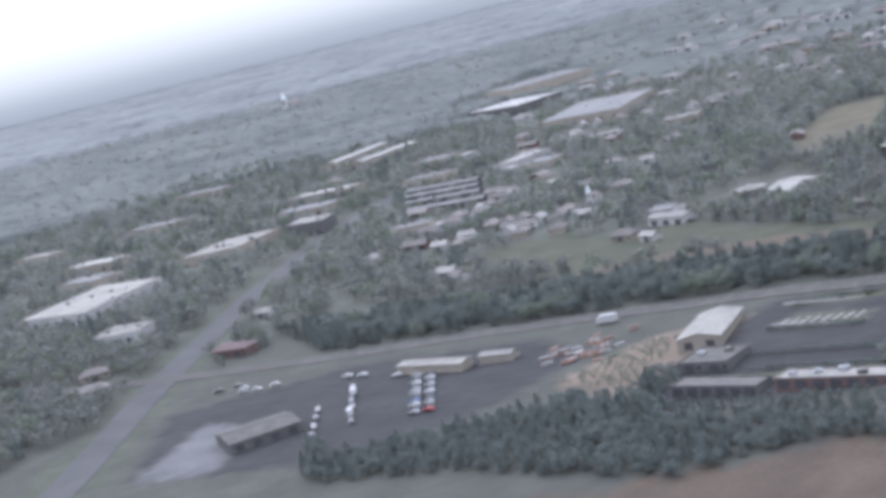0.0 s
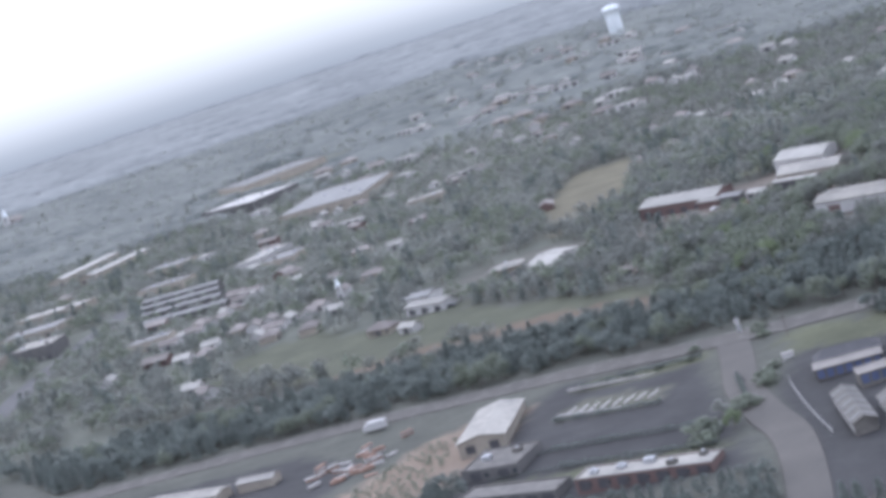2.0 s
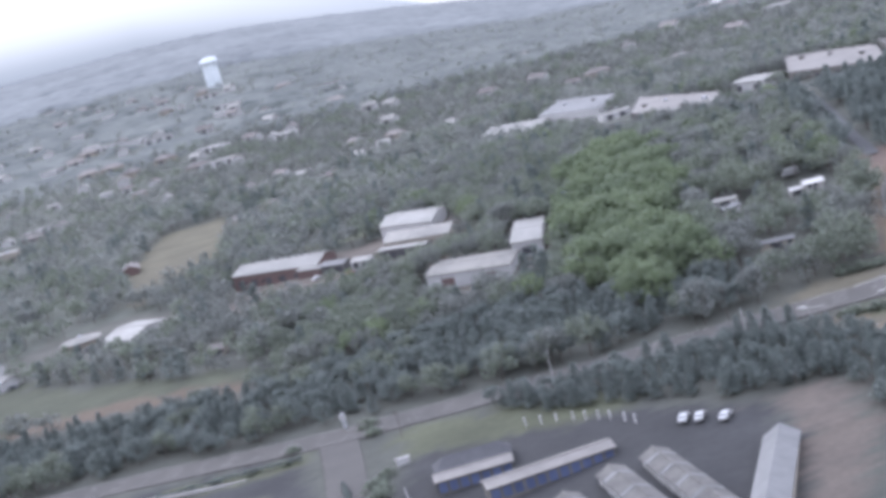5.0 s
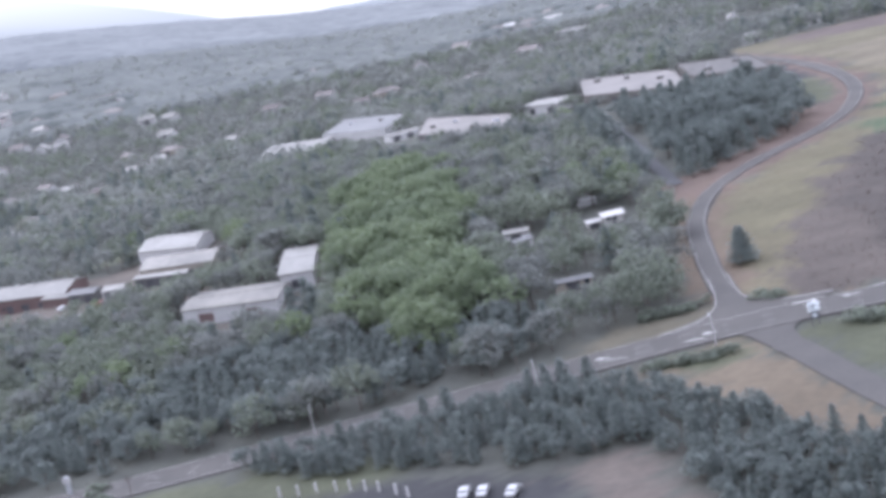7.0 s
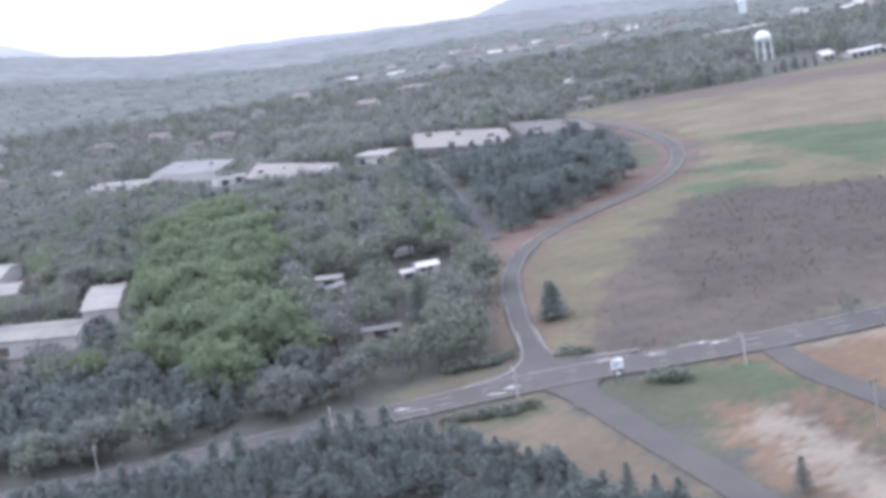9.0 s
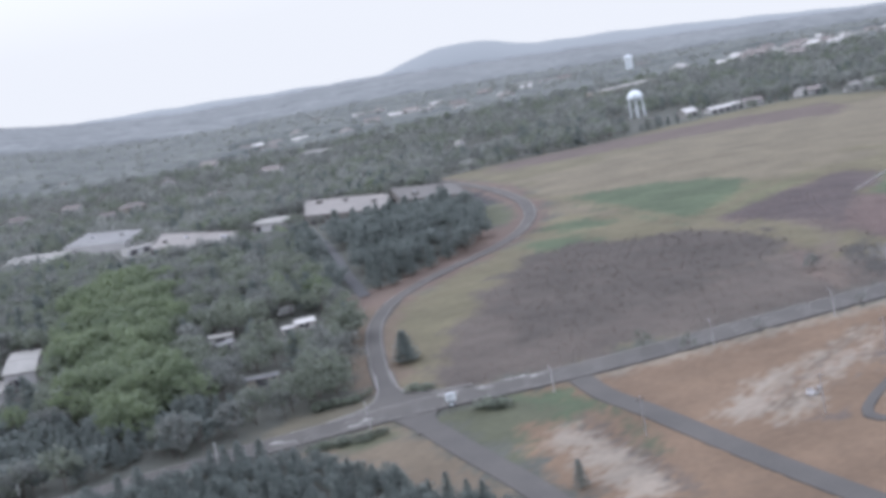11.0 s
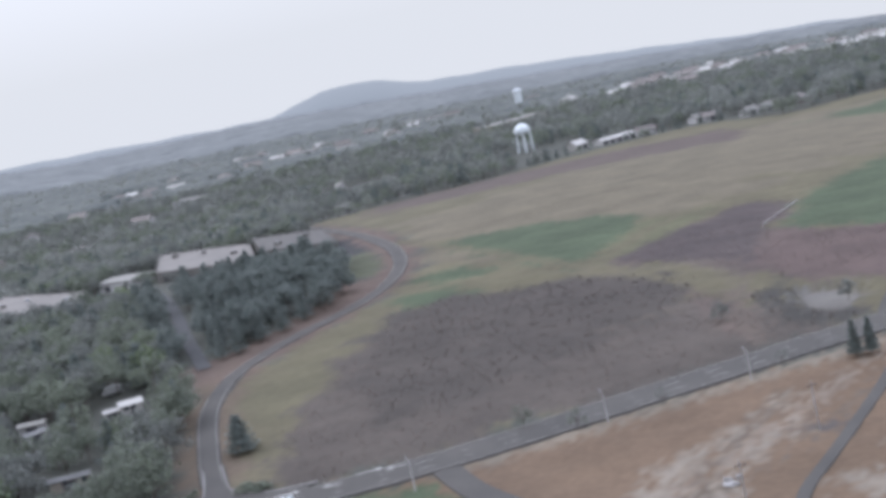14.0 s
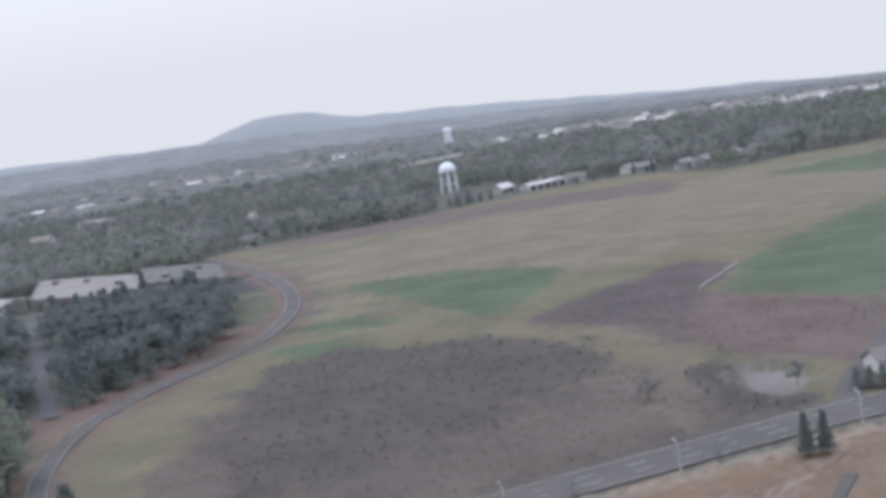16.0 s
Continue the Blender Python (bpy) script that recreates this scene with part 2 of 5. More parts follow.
# ---- plan: roads, clearings, covers ----
ROAD_MAIN = [(-640, 245), (-520, 268), (-420, 291), (-350, 306), (-285, 312), (-210, 309), (-140, 299), (-60, 296), (10, 296), (60, 292), (110, 295), (160, 300), (240, 303), (420, 300)]
ROAD_BEND = [(13, 299), (12, 320), (12, 345), (14, 378), (22, 405), (38, 426), (58, 444), (73, 466), (83, 500), (86, 545), (83, 610), (78, 680), (73, 780)]
ROAD_SIDE = [(14, 294), (20, 277), (27, 254), (34, 232), (44, 195), (56, 150)]
ROAD_FARM = [(57, 290), (60, 272), (66, 255), (72, 236), (82, 205), (98, 160)]
ROAD_ENTRY = [(-138, 297), (-131, 275), (-124, 252), (-112, 228), (-100, 206), (-88, 165), (-80, 120)]
ROAD_HIGHWAY = [(-370, 60), (-410, 140), (-470, 235), (-525, 330), (-585, 440), (-640, 560), (-700, 720)]
ROAD_TRACK = [(14, 422), (10, 470), (6, 540), (0, 600)]
PATH_SITE = [(145, 272), (136, 261), (119, 242), (108, 230), (104, 222), (108, 216), (114, 209), (130, 195)]
DRIVE_BARN = [(-163, 606), (-140, 598), (-112, 575), (-85, 560)]
DRIVE_POND = [(160, 303), (170, 318), (182, 332), (200, 352)]
WIDE = ((ROAD_MAIN, 11.0), (ROAD_BEND, 4.8), (ROAD_SIDE, 6.2), (ROAD_FARM, 5.5), (ROAD_ENTRY, 10.0), (ROAD_HIGHWAY, 16.0), (ROAD_TRACK, 4.0), (PATH_SITE, 2.3), (DRIVE_BARN, 4.0), (DRIVE_POND, 5.0))


def smooth_line(pts, step=4.0):
    """Catmull-Rom through the points, at even steps."""
    p = np.array([pts[0], *pts, pts[-1]], float)
    out = []
    for a, b, c, d in zip(p, p[1:], p[2:], p[3:]):
        n = max(2, int(np.hypot(*(c - b)) / step))
        s = np.linspace(0, 1, n, endpoint=False)[:, None]
        out.append(0.5 * (2 * b + (c - a) * s + (2 * a - 5 * b + 4 * c - d) * s ** 2 + (3 * b - a - 3 * c + d) * s ** 3))
    return np.concatenate(out + [p[-1:]])


def inside(poly, x, y):
    hit = np.zeros(np.shape(x), bool)
    for (x0, y0), (x1, y1) in zip(poly, poly[1:] + poly[:1]):
        cut = (y0 > y) != (y1 > y)
        hit ^= cut & (x < (x1 - x0) * (y - y0) / ((y1 - y0) or 1e-9) + x0)
    return hit


def near_line(line, x, y, d):
    """Which points lie within d of the line."""
    hit = np.zeros(np.shape(x), bool)
    far = float(np.max(d)) + 1
    lx, ly = [p[0] for p in line], [p[1] for p in line]
    if np.ndim(x):
        close = (x > min(lx) - far) & (x < max(lx) + far) & (y > min(ly) - far) & (y < max(ly) + far)
        if close.sum() < 0.7 * close.size:
            hit[close] = near_line(line, x[close], y[close], d[close] if np.ndim(d) else d) if close.any() else False
            return hit
    for a, b in zip(line, line[1:]):
        v = np.subtract(b, a)
        s = np.clip(((x - a[0]) * v[0] + (y - a[1]) * v[1]) / (v @ v + 1e-9), 0, 1)
        hit |= (x - a[0] - s * v[0]) ** 2 + (y - a[1] - s * v[1]) ** 2 < d * d
    return hit


def wobble(x, y, size, seed):
    """A cheap smooth noise in -1..1, vectorised."""
    rng = np.random.RandomState(seed)
    out = 0
    for k in range(6):
        a, p, f = rng.uniform(0, 6.28), rng.uniform(0, 6.28), rng.uniform(0.6, 1.8) / size
        out = out + np.sin((x * math.cos(a) + y * math.sin(a)) * 6.28 * f + p + 1.3 * np.sin((y * math.cos(a) - x * math.sin(a)) * 4.1 * f))
    return out / 3.2


TAN, DRYGREEN, GREEN = (0.168, 0.15, 0.096), (0.162, 0.147, 0.092), (0.1, 0.126, 0.075)
PURPLE, SCRUBBY, REDCLAY = (0.138, 0.11, 0.096), (0.122, 0.104, 0.088), (0.165, 0.122, 0.1)
SITE, PALE, PAVED, LAWN = (0.2, 0.142, 0.096), (0.29, 0.25, 0.2), (0.064, 0.064, 0.064), (0.112, 0.118, 0.076)
# (outline, colour, unevenness of its edge)
HILL = [(11, 330), (13, 380), (38, 418), (66, 442), (92, 480), (95, 560), (90, 640), (76, 800), (115, 812), (175, 815), (244, 862), (320, 890), (350, 808), (402, 840), (560, 880), (640, 600), (430, 306), (160, 308), (60, 300), (22, 303)]
COVERS = [
    ([(-1100, 380), (-700, 330), (-450, 330), (-400, 440), (-300, 560), (-420, 800), (-560, 1500), (-900, 1700), (-1300, 1500)], (0.128, 0.136, 0.112), 40),
    (HILL, TAN, 4), ([(90, 470), (95, 620), (300, 760), (420, 780), (330, 560), (180, 470)], (0.19, 0.165, 0.115), 14),
    ([(24, 380), (44, 408), (72, 432), (92, 450), (140, 430), (120, 402), (79, 420), (58, 408), (40, 360), (26, 345)], DRYGREEN, 5),
    ([(97, 522), (135, 513), (161, 482), (152, 458), (130, 425), (122, 418), (109, 456)], GREEN, 3), ([(80, 465), (95, 466), (106, 444), (86, 444)], GREEN, 2),
    ([(68, 443), (90, 438), (93, 417), (72, 424)], GREEN, 2), ([(177, 409), (200, 441), (294, 533), (420, 620), (300, 430), (207, 374)], GREEN, 3),
    ([(320, 717), (430, 790), (470, 760), (358, 650)], GREEN, 8), ([(103, 800), (180, 812), (302, 800), (300, 740), (272, 681), (203, 701), (108, 710)], PURPLE, 10),
    ([(129, 413), (160, 432), (186, 451), (190, 424), (176, 410), (206, 371), (300, 420), (300, 330), (200, 330), (188, 339), (165, 350), (150, 366), (146, 393)], PURPLE, 4),
    ([(24, 312), (28, 340), (44, 371), (58, 404), (79, 417), (120, 401), (133, 366), (142, 347), (148, 324), (158, 310), (133, 302), (60, 299), (24, 303)], SCRUBBY, 5),
    ([(154, 342), (151, 324), (156, 317), (167, 326), (166, 338)], (0.2, 0.188, 0.168), 1), ([(76, 600), (76, 690), (84, 690), (93, 605), (92, 575)], REDCLAY, 2),
    ([(52, 545), (52, 620), (80, 620), (80, 545)], PAVED, 1), ([(60, 490), (58, 545), (80, 550), (76, 490)], LAWN, 2),
    ([(36, 300), (46, 285), (60, 286), (110, 289), (180, 293), (420, 290), (420, 120), (60, 120)], SITE, 3),
    ([(40, 288), (52, 288), (58, 270), (54, 250), (40, 262)], GREEN, 4), ([(23, 288), (38, 288), (52, 262), (40, 240), (28, 262)], LAWN, 3),
    ([(36, 264), (56, 262), (80, 200), (60, 160), (44, 215)], SITE, 3), ([(44, 258), (50, 256), (62, 215), (56, 205), (48, 225)], PALE, 3),
    ([(79, 243), (88, 252), (95, 256), (100, 257), (98, 249), (91, 242), (87, 236), (80, 235)], PALE, 1), ([(86, 229), (92, 238), (99, 243), (102, 241), (98, 235), (89, 227)], PALE, 1),
    ([(110, 222), (130, 240), (150, 240), (140, 205)], PALE, 9),
    ([(-12, 286), (10, 291), (15, 284), (31, 228), (21, 230), (2, 268)], (0.178, 0.146, 0.104), 3), ([(-10, 288), (10, 290), (12, 280), (0, 276)], LAWN, 2),
    ([(-26, 304), (-14, 312), (9, 314), (9, 302), (-22, 302)], (0.152, 0.138, 0.1), 2), ([(-30, 250), (-12, 248), (-6, 225), (-14, 190), (-24, 190), (-24, 236)], (0.15, 0.128, 0.108), 3),
    ([(-112, 270), (-86, 268), (-56, 262), (-30, 248), (-24, 230), (-24, 160), (-90, 160), (-100, 206), (-112, 240)], PAVED, 1),
    ([(-122, 288), (-100, 288), (-60, 275), (-56, 262), (-86, 268), (-112, 268)], LAWN, 3),
    ([(-200, 298), (-148, 294), (-136, 262), (-120, 226), (-108, 196), (-200, 196), (-205, 240)], PAVED, 1),
    ([(-190, 294), (-169, 293), (-144, 291), (-144, 285), (-166, 284), (-188, 286)], LAWN, 1), ([(-187, 264), (-183, 277), (-153, 271), (-150, 258)], (0.13, 0.13, 0.1), 1),
    ([(-196, 216), (-196, 222), (-118, 216), (-118, 211)], LAWN, 1), ([(-252, 232), (-235, 278), (-205, 285), (-200, 250), (-215, 208)], (0.25, 0.2, 0.155), 3),
    ([(-440, 225), (-384, 152), (-306, 168), (-270, 205), (-255, 268), (-300, 290), (-380, 280)], PAVED, 2), ([(-405, 212), (-384, 152), (-352, 160), (-372, 210)], (0.19, 0.19, 0.19), 1),
    ([(-200, 130), (-160, 140), (-128, 160), (-60, 165), (-60, 60), (-220, 60)], (0.125, 0.098, 0.074), 6), ([(-392, 60), (-432, 140), (-492, 240), (-547, 335), (-607, 445), (-640, 500), (-600, 510), (-563, 430), (-503, 322), (-448, 228), (-388, 133), (-348, 60)], (0.108, 0.118, 0.088), 4),
    ([(-361, 690), (-398, 850), (-360, 872), (-300, 690)], (0.152, 0.14, 0.096), 5), ([(-364, 704), (-314, 728), (-288, 644), (-310, 578)], (0.148, 0.136, 0.094), 4),
    ([(-240, 612), (-197, 640), (-180, 600), (-208, 578)], LAWN, 4), ([(-275, 545), (-268, 580), (-250, 575), (-258, 545)], PAVED, 2),
    ([(-360, 398), (-311, 396), (-240, 396), (-176, 372), (-176, 384), (-240, 415), (-280, 440), (-310, 470), (-360, 470), (-430, 500), (-450, 450)], (0.1, 0.106, 0.073), 8),
    ([(-345, 545), (-300, 560), (-262, 532), (-262, 490), (-297, 480), (-345, 500)], (0.12, 0.118, 0.1), 6), ([(-340, 386), (-300, 392), (-240, 386), (-176, 364), (-176, 376), (-240, 400), (-300, 405), (-340, 396)], (0.142, 0.113, 0.084), 3),
    ([(-245, 514), (-215, 556), (-150, 556), (-128, 494), (-136, 460), (-184, 462), (-240, 494)], (0.15, 0.13, 0.11), 4), ([(-140, 424), (-132, 408), (-92, 402), (-84, 430), (-90, 466), (-112, 466), (-104, 440)], (0.14, 0.125, 0.105), 3),
    ([(66, 424), (92, 420), (118, 408), (139, 386), (140, 366), (126, 352), (98, 336), (68, 324), (52, 322), (50, 350), (56, 386)], (0.1, 0.087, 0.075), 6),
    ([(13, 385), (20, 408), (36, 430), (56, 448), (70, 468), (78, 488), (60, 488), (54, 470), (40, 450), (20, 432), (6, 428)], (0.165, 0.125, 0.102), 2),
    ([(131, 415), (157, 436), (189, 455), (199, 438), (176, 410), (160, 376), (147, 395)], (0.11, 0.09, 0.085), 2), ([(128, 422), (155, 464), (182, 461), (162, 439), (132, 417)], (0.15, 0.148, 0.088), 2), ([(175, 407), (202, 376), (177, 328), (158, 349), (159, 374)], (0.15, 0.112, 0.1), 3), ([(145, 346), (142, 319), (147, 309), (157, 306), (161, 313), (152, 316), (150, 327), (154, 343), (162, 365), (153, 347)], (0.085, 0.08, 0.07), 1),
]
BARE_GROUND = [c[0] for c in COVERS[1:]] + [
    [(-140, 424), (-132, 400), (-97, 388), (-84, 400), (-84, 440)], [(-22, 410), (-14, 388), (4, 382), (6, 406), (-8, 416)], [(-42, 414), (-38, 386), (-26, 386), (-24, 414)],
    [(-205, 255), (-196, 210), (-212, 208), (-216, 250)], [(-30, 354), (-28, 338), (-10, 338), (-10, 354)], [(-120, 880), (-60, 700), (-90, 690), (-170, 860)], [(60, 470), (110, 470), (110, 700), (70, 800), (64, 640)], [(-260, 900), (-190, 860), (-120, 860), (-140, 930), (-250, 930)]]


def cover_colour(x, y):
    """Albedo of the ground cover, per point."""
    col = np.empty((*np.shape(x), 3))
    col[:] = (0.106, 0.109, 0.092)
    for k, (poly, c, edge) in enumerate(COVERS):
        px, py = zip(*poly)
        m = 2.2 * edge + 1
        some = (x > min(px) - m) & (x < max(px) + m) & (y > min(py) - m) & (y < max(py) + m)
        u, v = x[some], y[some]
        part_col = col[some]
        part_col[inside(poly, u + edge * wobble(u, v, 9 + 3 * edge, k), v + edge * wobble(u, v, 9 + 3 * edge, k + 500))] = c
        col[some] = part_col
    for line, reach, c in ((ROAD_BEND[1:6], 7.0, (0.172, 0.136, 0.1)), (ROAD_BEND[4:], 6.0, REDCLAY)):
        col[near_line(smooth_line(line, 10), x, y, reach + 2 * wobble(x, y, 20, 77))] = c
    for line, reach, c in (([(91, 255), (106, 261), (125, 274)], 1.6, PALE), ([(97, 242), (111, 253), (124, 265)], 1.5, PALE), ([(103, 248), (122, 262)], 0.8, PALE), ([(89, 237), (105, 255), (124, 277)], 1.0, (0.15, 0.118, 0.088)), ([(107, 463), (112, 432), (118, 419)], 1.2, TAN), ([(146, 393), (150, 375), (150, 362), (144, 350), (131, 350), (107, 348)], 1.0, (0.17, 0.145, 0.115)), ([(135, 336), (133, 304)], 0.9, (0.18, 0.15, 0.12)), ([(146, 353), (140, 315)], 0.8, (0.17, 0.14, 0.115)), ([(118, 419), (135, 396), (146, 393)], 0.9, (0.16, 0.145, 0.105))):
        col[near_line(line, x, y, reach)] = c
    for line, w, reach, c in (([(90, 555), (118, 438), (128, 403), (139, 372), (142, 338)], 0, 2.2, TAN), ([(89, 446), (115, 426), (132, 422), (152, 447), (180, 470)], 0, 2.2, TAN),
                              ([(137, 362), (131, 318)], 0, 1.2, (0.17, 0.13, 0.11)), ([(143, 352), (133, 308)], 0, 1.4, (0.17, 0.135, 0.11)), ([(60, 262), (62, 230)], 0, 1.2, LAWN), ([(52, 262), (63, 205)], 0, 1.3, SCRUBBY), ([(84, 240), (120, 262), (150, 284)], 0, 1.2, (0.3, 0.25, 0.2)), ([(90, 236), (126, 256), (158, 280)], 0, 0.9, (0.17, 0.14, 0.11)),
                              ([(94, 246), (118, 268)], 0, 0.9, (0.17, 0.14, 0.11)), ([(100, 240), (140, 270)], 0, 0.8, SITE), ([(60, 285), (100, 286), (180, 291)], 0, 2.2, (0.26, 0.22, 0.17)), ([(86, 251), (104, 246)], 0, 1.0, SITE), ([(96, 226), (102, 225)], 0, 1.8, (0.12, 0.108, 0.1)), ([(119, 255), (125, 253)], 0, 1.8, (0.12, 0.108, 0.1))):
        col[near_line(line, x, y, reach)] = c
    return col * (1 + 0.08 * wobble(x, y, 34, 900) + 0.06 * wobble(x, y, 6, 901) + 0.05 * wobble(x, y, 3.2, 902))[..., None]


def soft_cover(x, y):
    """The same with ragged, mingling edges."""
    rng = np.random.RandomState(8)
    return sum(cover_colour(x + rng.normal(0, 1.7, x.shape), y + rng.normal(0, 1.7, y.shape)) for _ in range(3)) / 3


# ---- the ground, one sheet ----
gx = np.concatenate([-np.geomspace(4900, 1150, 26), np.arange(-1100, -460, 9.0), np.arange(-460, 15, 3.0), np.arange(15, 200, 1.5), np.arange(200, 330, 3.0), np.arange(330, 560, 8.0), np.geomspace(600, 4900, 26)])
gy = np.concatenate([-np.geomspace(4900, 120, 18), np.arange(-90, 140, 18.0), np.arange(140, 200, 3.0), np.arange(200, 480, 1.5), np.arange(480, 560, 3.0), np.arange(560, 950, 6.0), np.geomspace(960, 4900, 60)])
GX, GY = np.meshgrid(gx, gy)
nx, ny = len(gx), len(gy)
low = np.zeros(GX.shape)
for basin in ([(154, 342), (151, 324), (156, 317), (167, 326), (166, 338)],):
    low[inside(basin, GX, GY)] = 1.6
vs = np.stack([GX, GY, ground_z(GX, GY) - low + 0.12 * wobble(GX, GY, 7, 31)], -1).reshape(-1, 3)
ii = (np.arange(ny - 1)[:, None] * nx + np.arange(nx - 1)[None]).ravel()
me = bpy.data.meshes.new("ground")
me.from_pydata(vs, [], np.stack([ii, ii + 1, ii + nx + 1, ii + nx], 1))
me.materials.append(EARTH)
att = me.attributes.new("cover", "FLOAT_COLOR", "POINT")
att.data.foreach_set("color", np.concatenate([soft_cover(GX, GY).reshape(-1, 3), np.ones((nx * ny, 1))], 1).astype(np.float32).ravel())
me.shade_smooth()
tagged(new("ground", me), "rolling ground of dry grass, fields and leaf litter", "ground", kind="structure")


def strip(name, pts, width, mat, lift=0.3, step=4.0, label="", centre=0.0, depth=0.0):
    """A road laid on the ground, with a low edge of its own depth."""
    p = smooth_line(pts, step)
    d = np.gradient(p, axis=0)
    n = np.stack([-d[:, 1], d[:, 0]], 1) / np.maximum(np.hypot(d[:, 0], d[:, 1]), 1e-6)[:, None]
    offs = (-0.5, -0.17, 0.17, 0.5)
    v, f = [], []
    for k in range(len(p)):
        z0 = gz(*(p[k] + n[k] * centre)) + lift
        for o in offs:
            q = p[k] + n[k] * (centre + o * width)
            v.append((q[0], q[1], max(gz(*q) + lift, z0 - 0.25) + (0.06 if abs(o) < 0.3 else 0)))
        for o in (0.5, -0.5):
            q = p[k] + n[k] * (centre + o * (width + 0.6))
            v.append((q[0], q[1], gz(*q) - 0.4))
        if k:
            a, b = (k - 1) * 6, k * 6
            f += [(a + i, a + i + 1, b + i + 1, b + i) for i in range(3)] + [(a + 3, a + 4, b + 4, b + 3), (b, b + 5, a + 5, a)]
    return tagged(new(name, raw(name, v, f, mat)), label, "road", kind="structure")


def line_on(name, pts, off, width, mat, lift, dash=0.0, gap=0.0):
    """A painted line along a road, off its middle."""
    p = smooth_line(pts, 2.0)
    d = np.gradient(p, axis=0)
    n = np.stack([-d[:, 1], d[:, 0]], 1) / np.maximum(np.hypot(d[:, 0], d[:, 1]), 1e-6)[:, None]
    v, f, run = [], [], 0.0
    for k in range(len(p)):
        run += float(np.hypot(*(p[k] - p[k - 1]))) if k else 0
        z0 = gz(*p[k])
        for o in (-0.5, 0.5):
            q = p[k] + n[k] * (off + o * width)
            v.append((q[0], q[1], max(gz(*q), z0 - 0.25) + lift))
        if k and (not dash or run % (dash + gap) < dash):
            f.append((2 * k - 2, 2 * k, 2 * k + 1, 2 * k - 1))
    return tagged(new(name, raw(name, v, f, mat)), "worn painted road line", "road line", kind="structure")


for k, ((pts, w), tag) in enumerate(zip(WIDE, ("wide grey asphalt main road", "grey asphalt road with a broad bend", "narrow asphalt side road", "narrow asphalt lane past the cleared land", "wide asphalt entry road",
                                             "broad grey highway through grass verges", "grey gravel track in the woods", "pale asphalt path on the cleared land", "pale gravel drive", "asphalt drive beside the basin"))):
    strip("road_%d" % (k + 1), pts, w, LOT if k in (5, 6) else ASPHALT, 0.32 - 0.012 * k, 4.0, tag)
for off, dash, gap in ((-5.0, 0, 0), (5.0, 0, 0), (-1.7, 3.0, 6.0), (1.7, 3.0, 6.0)):
    line_on("road_line_1", ROAD_MAIN[2:], off, 0.16, PAINT_LINE, 0.395, dash, gap)
for off in (-2.1, 2.1):
    line_on("road_line_2", ROAD_BEND[1:], off, 0.1, PAINT_LINE, 0.385)
    strip("kerb_2", ROAD_BEND[1:5], 0.16, STAINED, 0.4, 3.0, "pale concrete kerb of the bend", centre=off * 1.22)
for k, mouth in enumerate(([(10.3, 330), (10.0, 318), (8.5, 309), (4, 303.5), (-4, 301.2), (0, 300), (14, 299), (30, 300), (33, 301.6), (25, 303.4), (19, 307), (15.5, 314), (15, 330)], [(4, 293), (11, 290.6), (14.5, 285), (16.5, 276), (22.5, 276), (21.5, 286), (23, 290), (28, 292.4), (36, 294), (20, 296)])):
    p = [(a, c) for a, c in mouth]
    mx, my = float(np.mean([q[0] for q in p])), float(np.mean([q[1] for q in p]))
    ring = [(a + (mx - a) * u, c + (my - c) * u) for u in (0.0, 0.5) for a, c in p] + [(mx, my)]
    n = len(p)
    fan = [(i, (i + 1) % n, n + (i + 1) % n, n + i) for i in range(n)] + [(n + i, n + (i + 1) % n, 2 * n) for i in range(n)]
    tagged(new("junction_%d" % (k + 1), raw("junction", [(a, c, gz(a, c) + 0.345 + 0.004 * k) for a, c in ring], fan, ASPHALT)), "flared asphalt mouth of the junction", "road", kind="structure")
for side in ([(10.3, 330), (10.0, 318), (8.5, 309), (4, 303.5), (-4, 301.6)], [(33, 302), (25, 303.8), (19, 307.4), (15.3, 314), (14.6, 330)]):
    strip("kerb_3", side, 0.2, CONCRETE, 0.4, 2.0, "pale concrete kerb at the junction")


# ---- buildings ----
FOOT = []          # footprints, kept free of trees


def footprint(x, y, w, d, rot, skew, margin=2.5):
    c, s = math.cos(radians(rot)), math.sin(radians(rot))
    k = skew / d
    poly = []
    for a, b in ((-1, -1), (1, -1), (1, 1), (-1, 1)):
        ly = b * (d / 2 + margin)
        lx = a * (w / 2 + margin) + k * ly
        poly.append((x + c * lx - s * ly, y + s * lx + c * ly))
    FOOT.append(poly)
    return min(gz(*p) for p in poly)


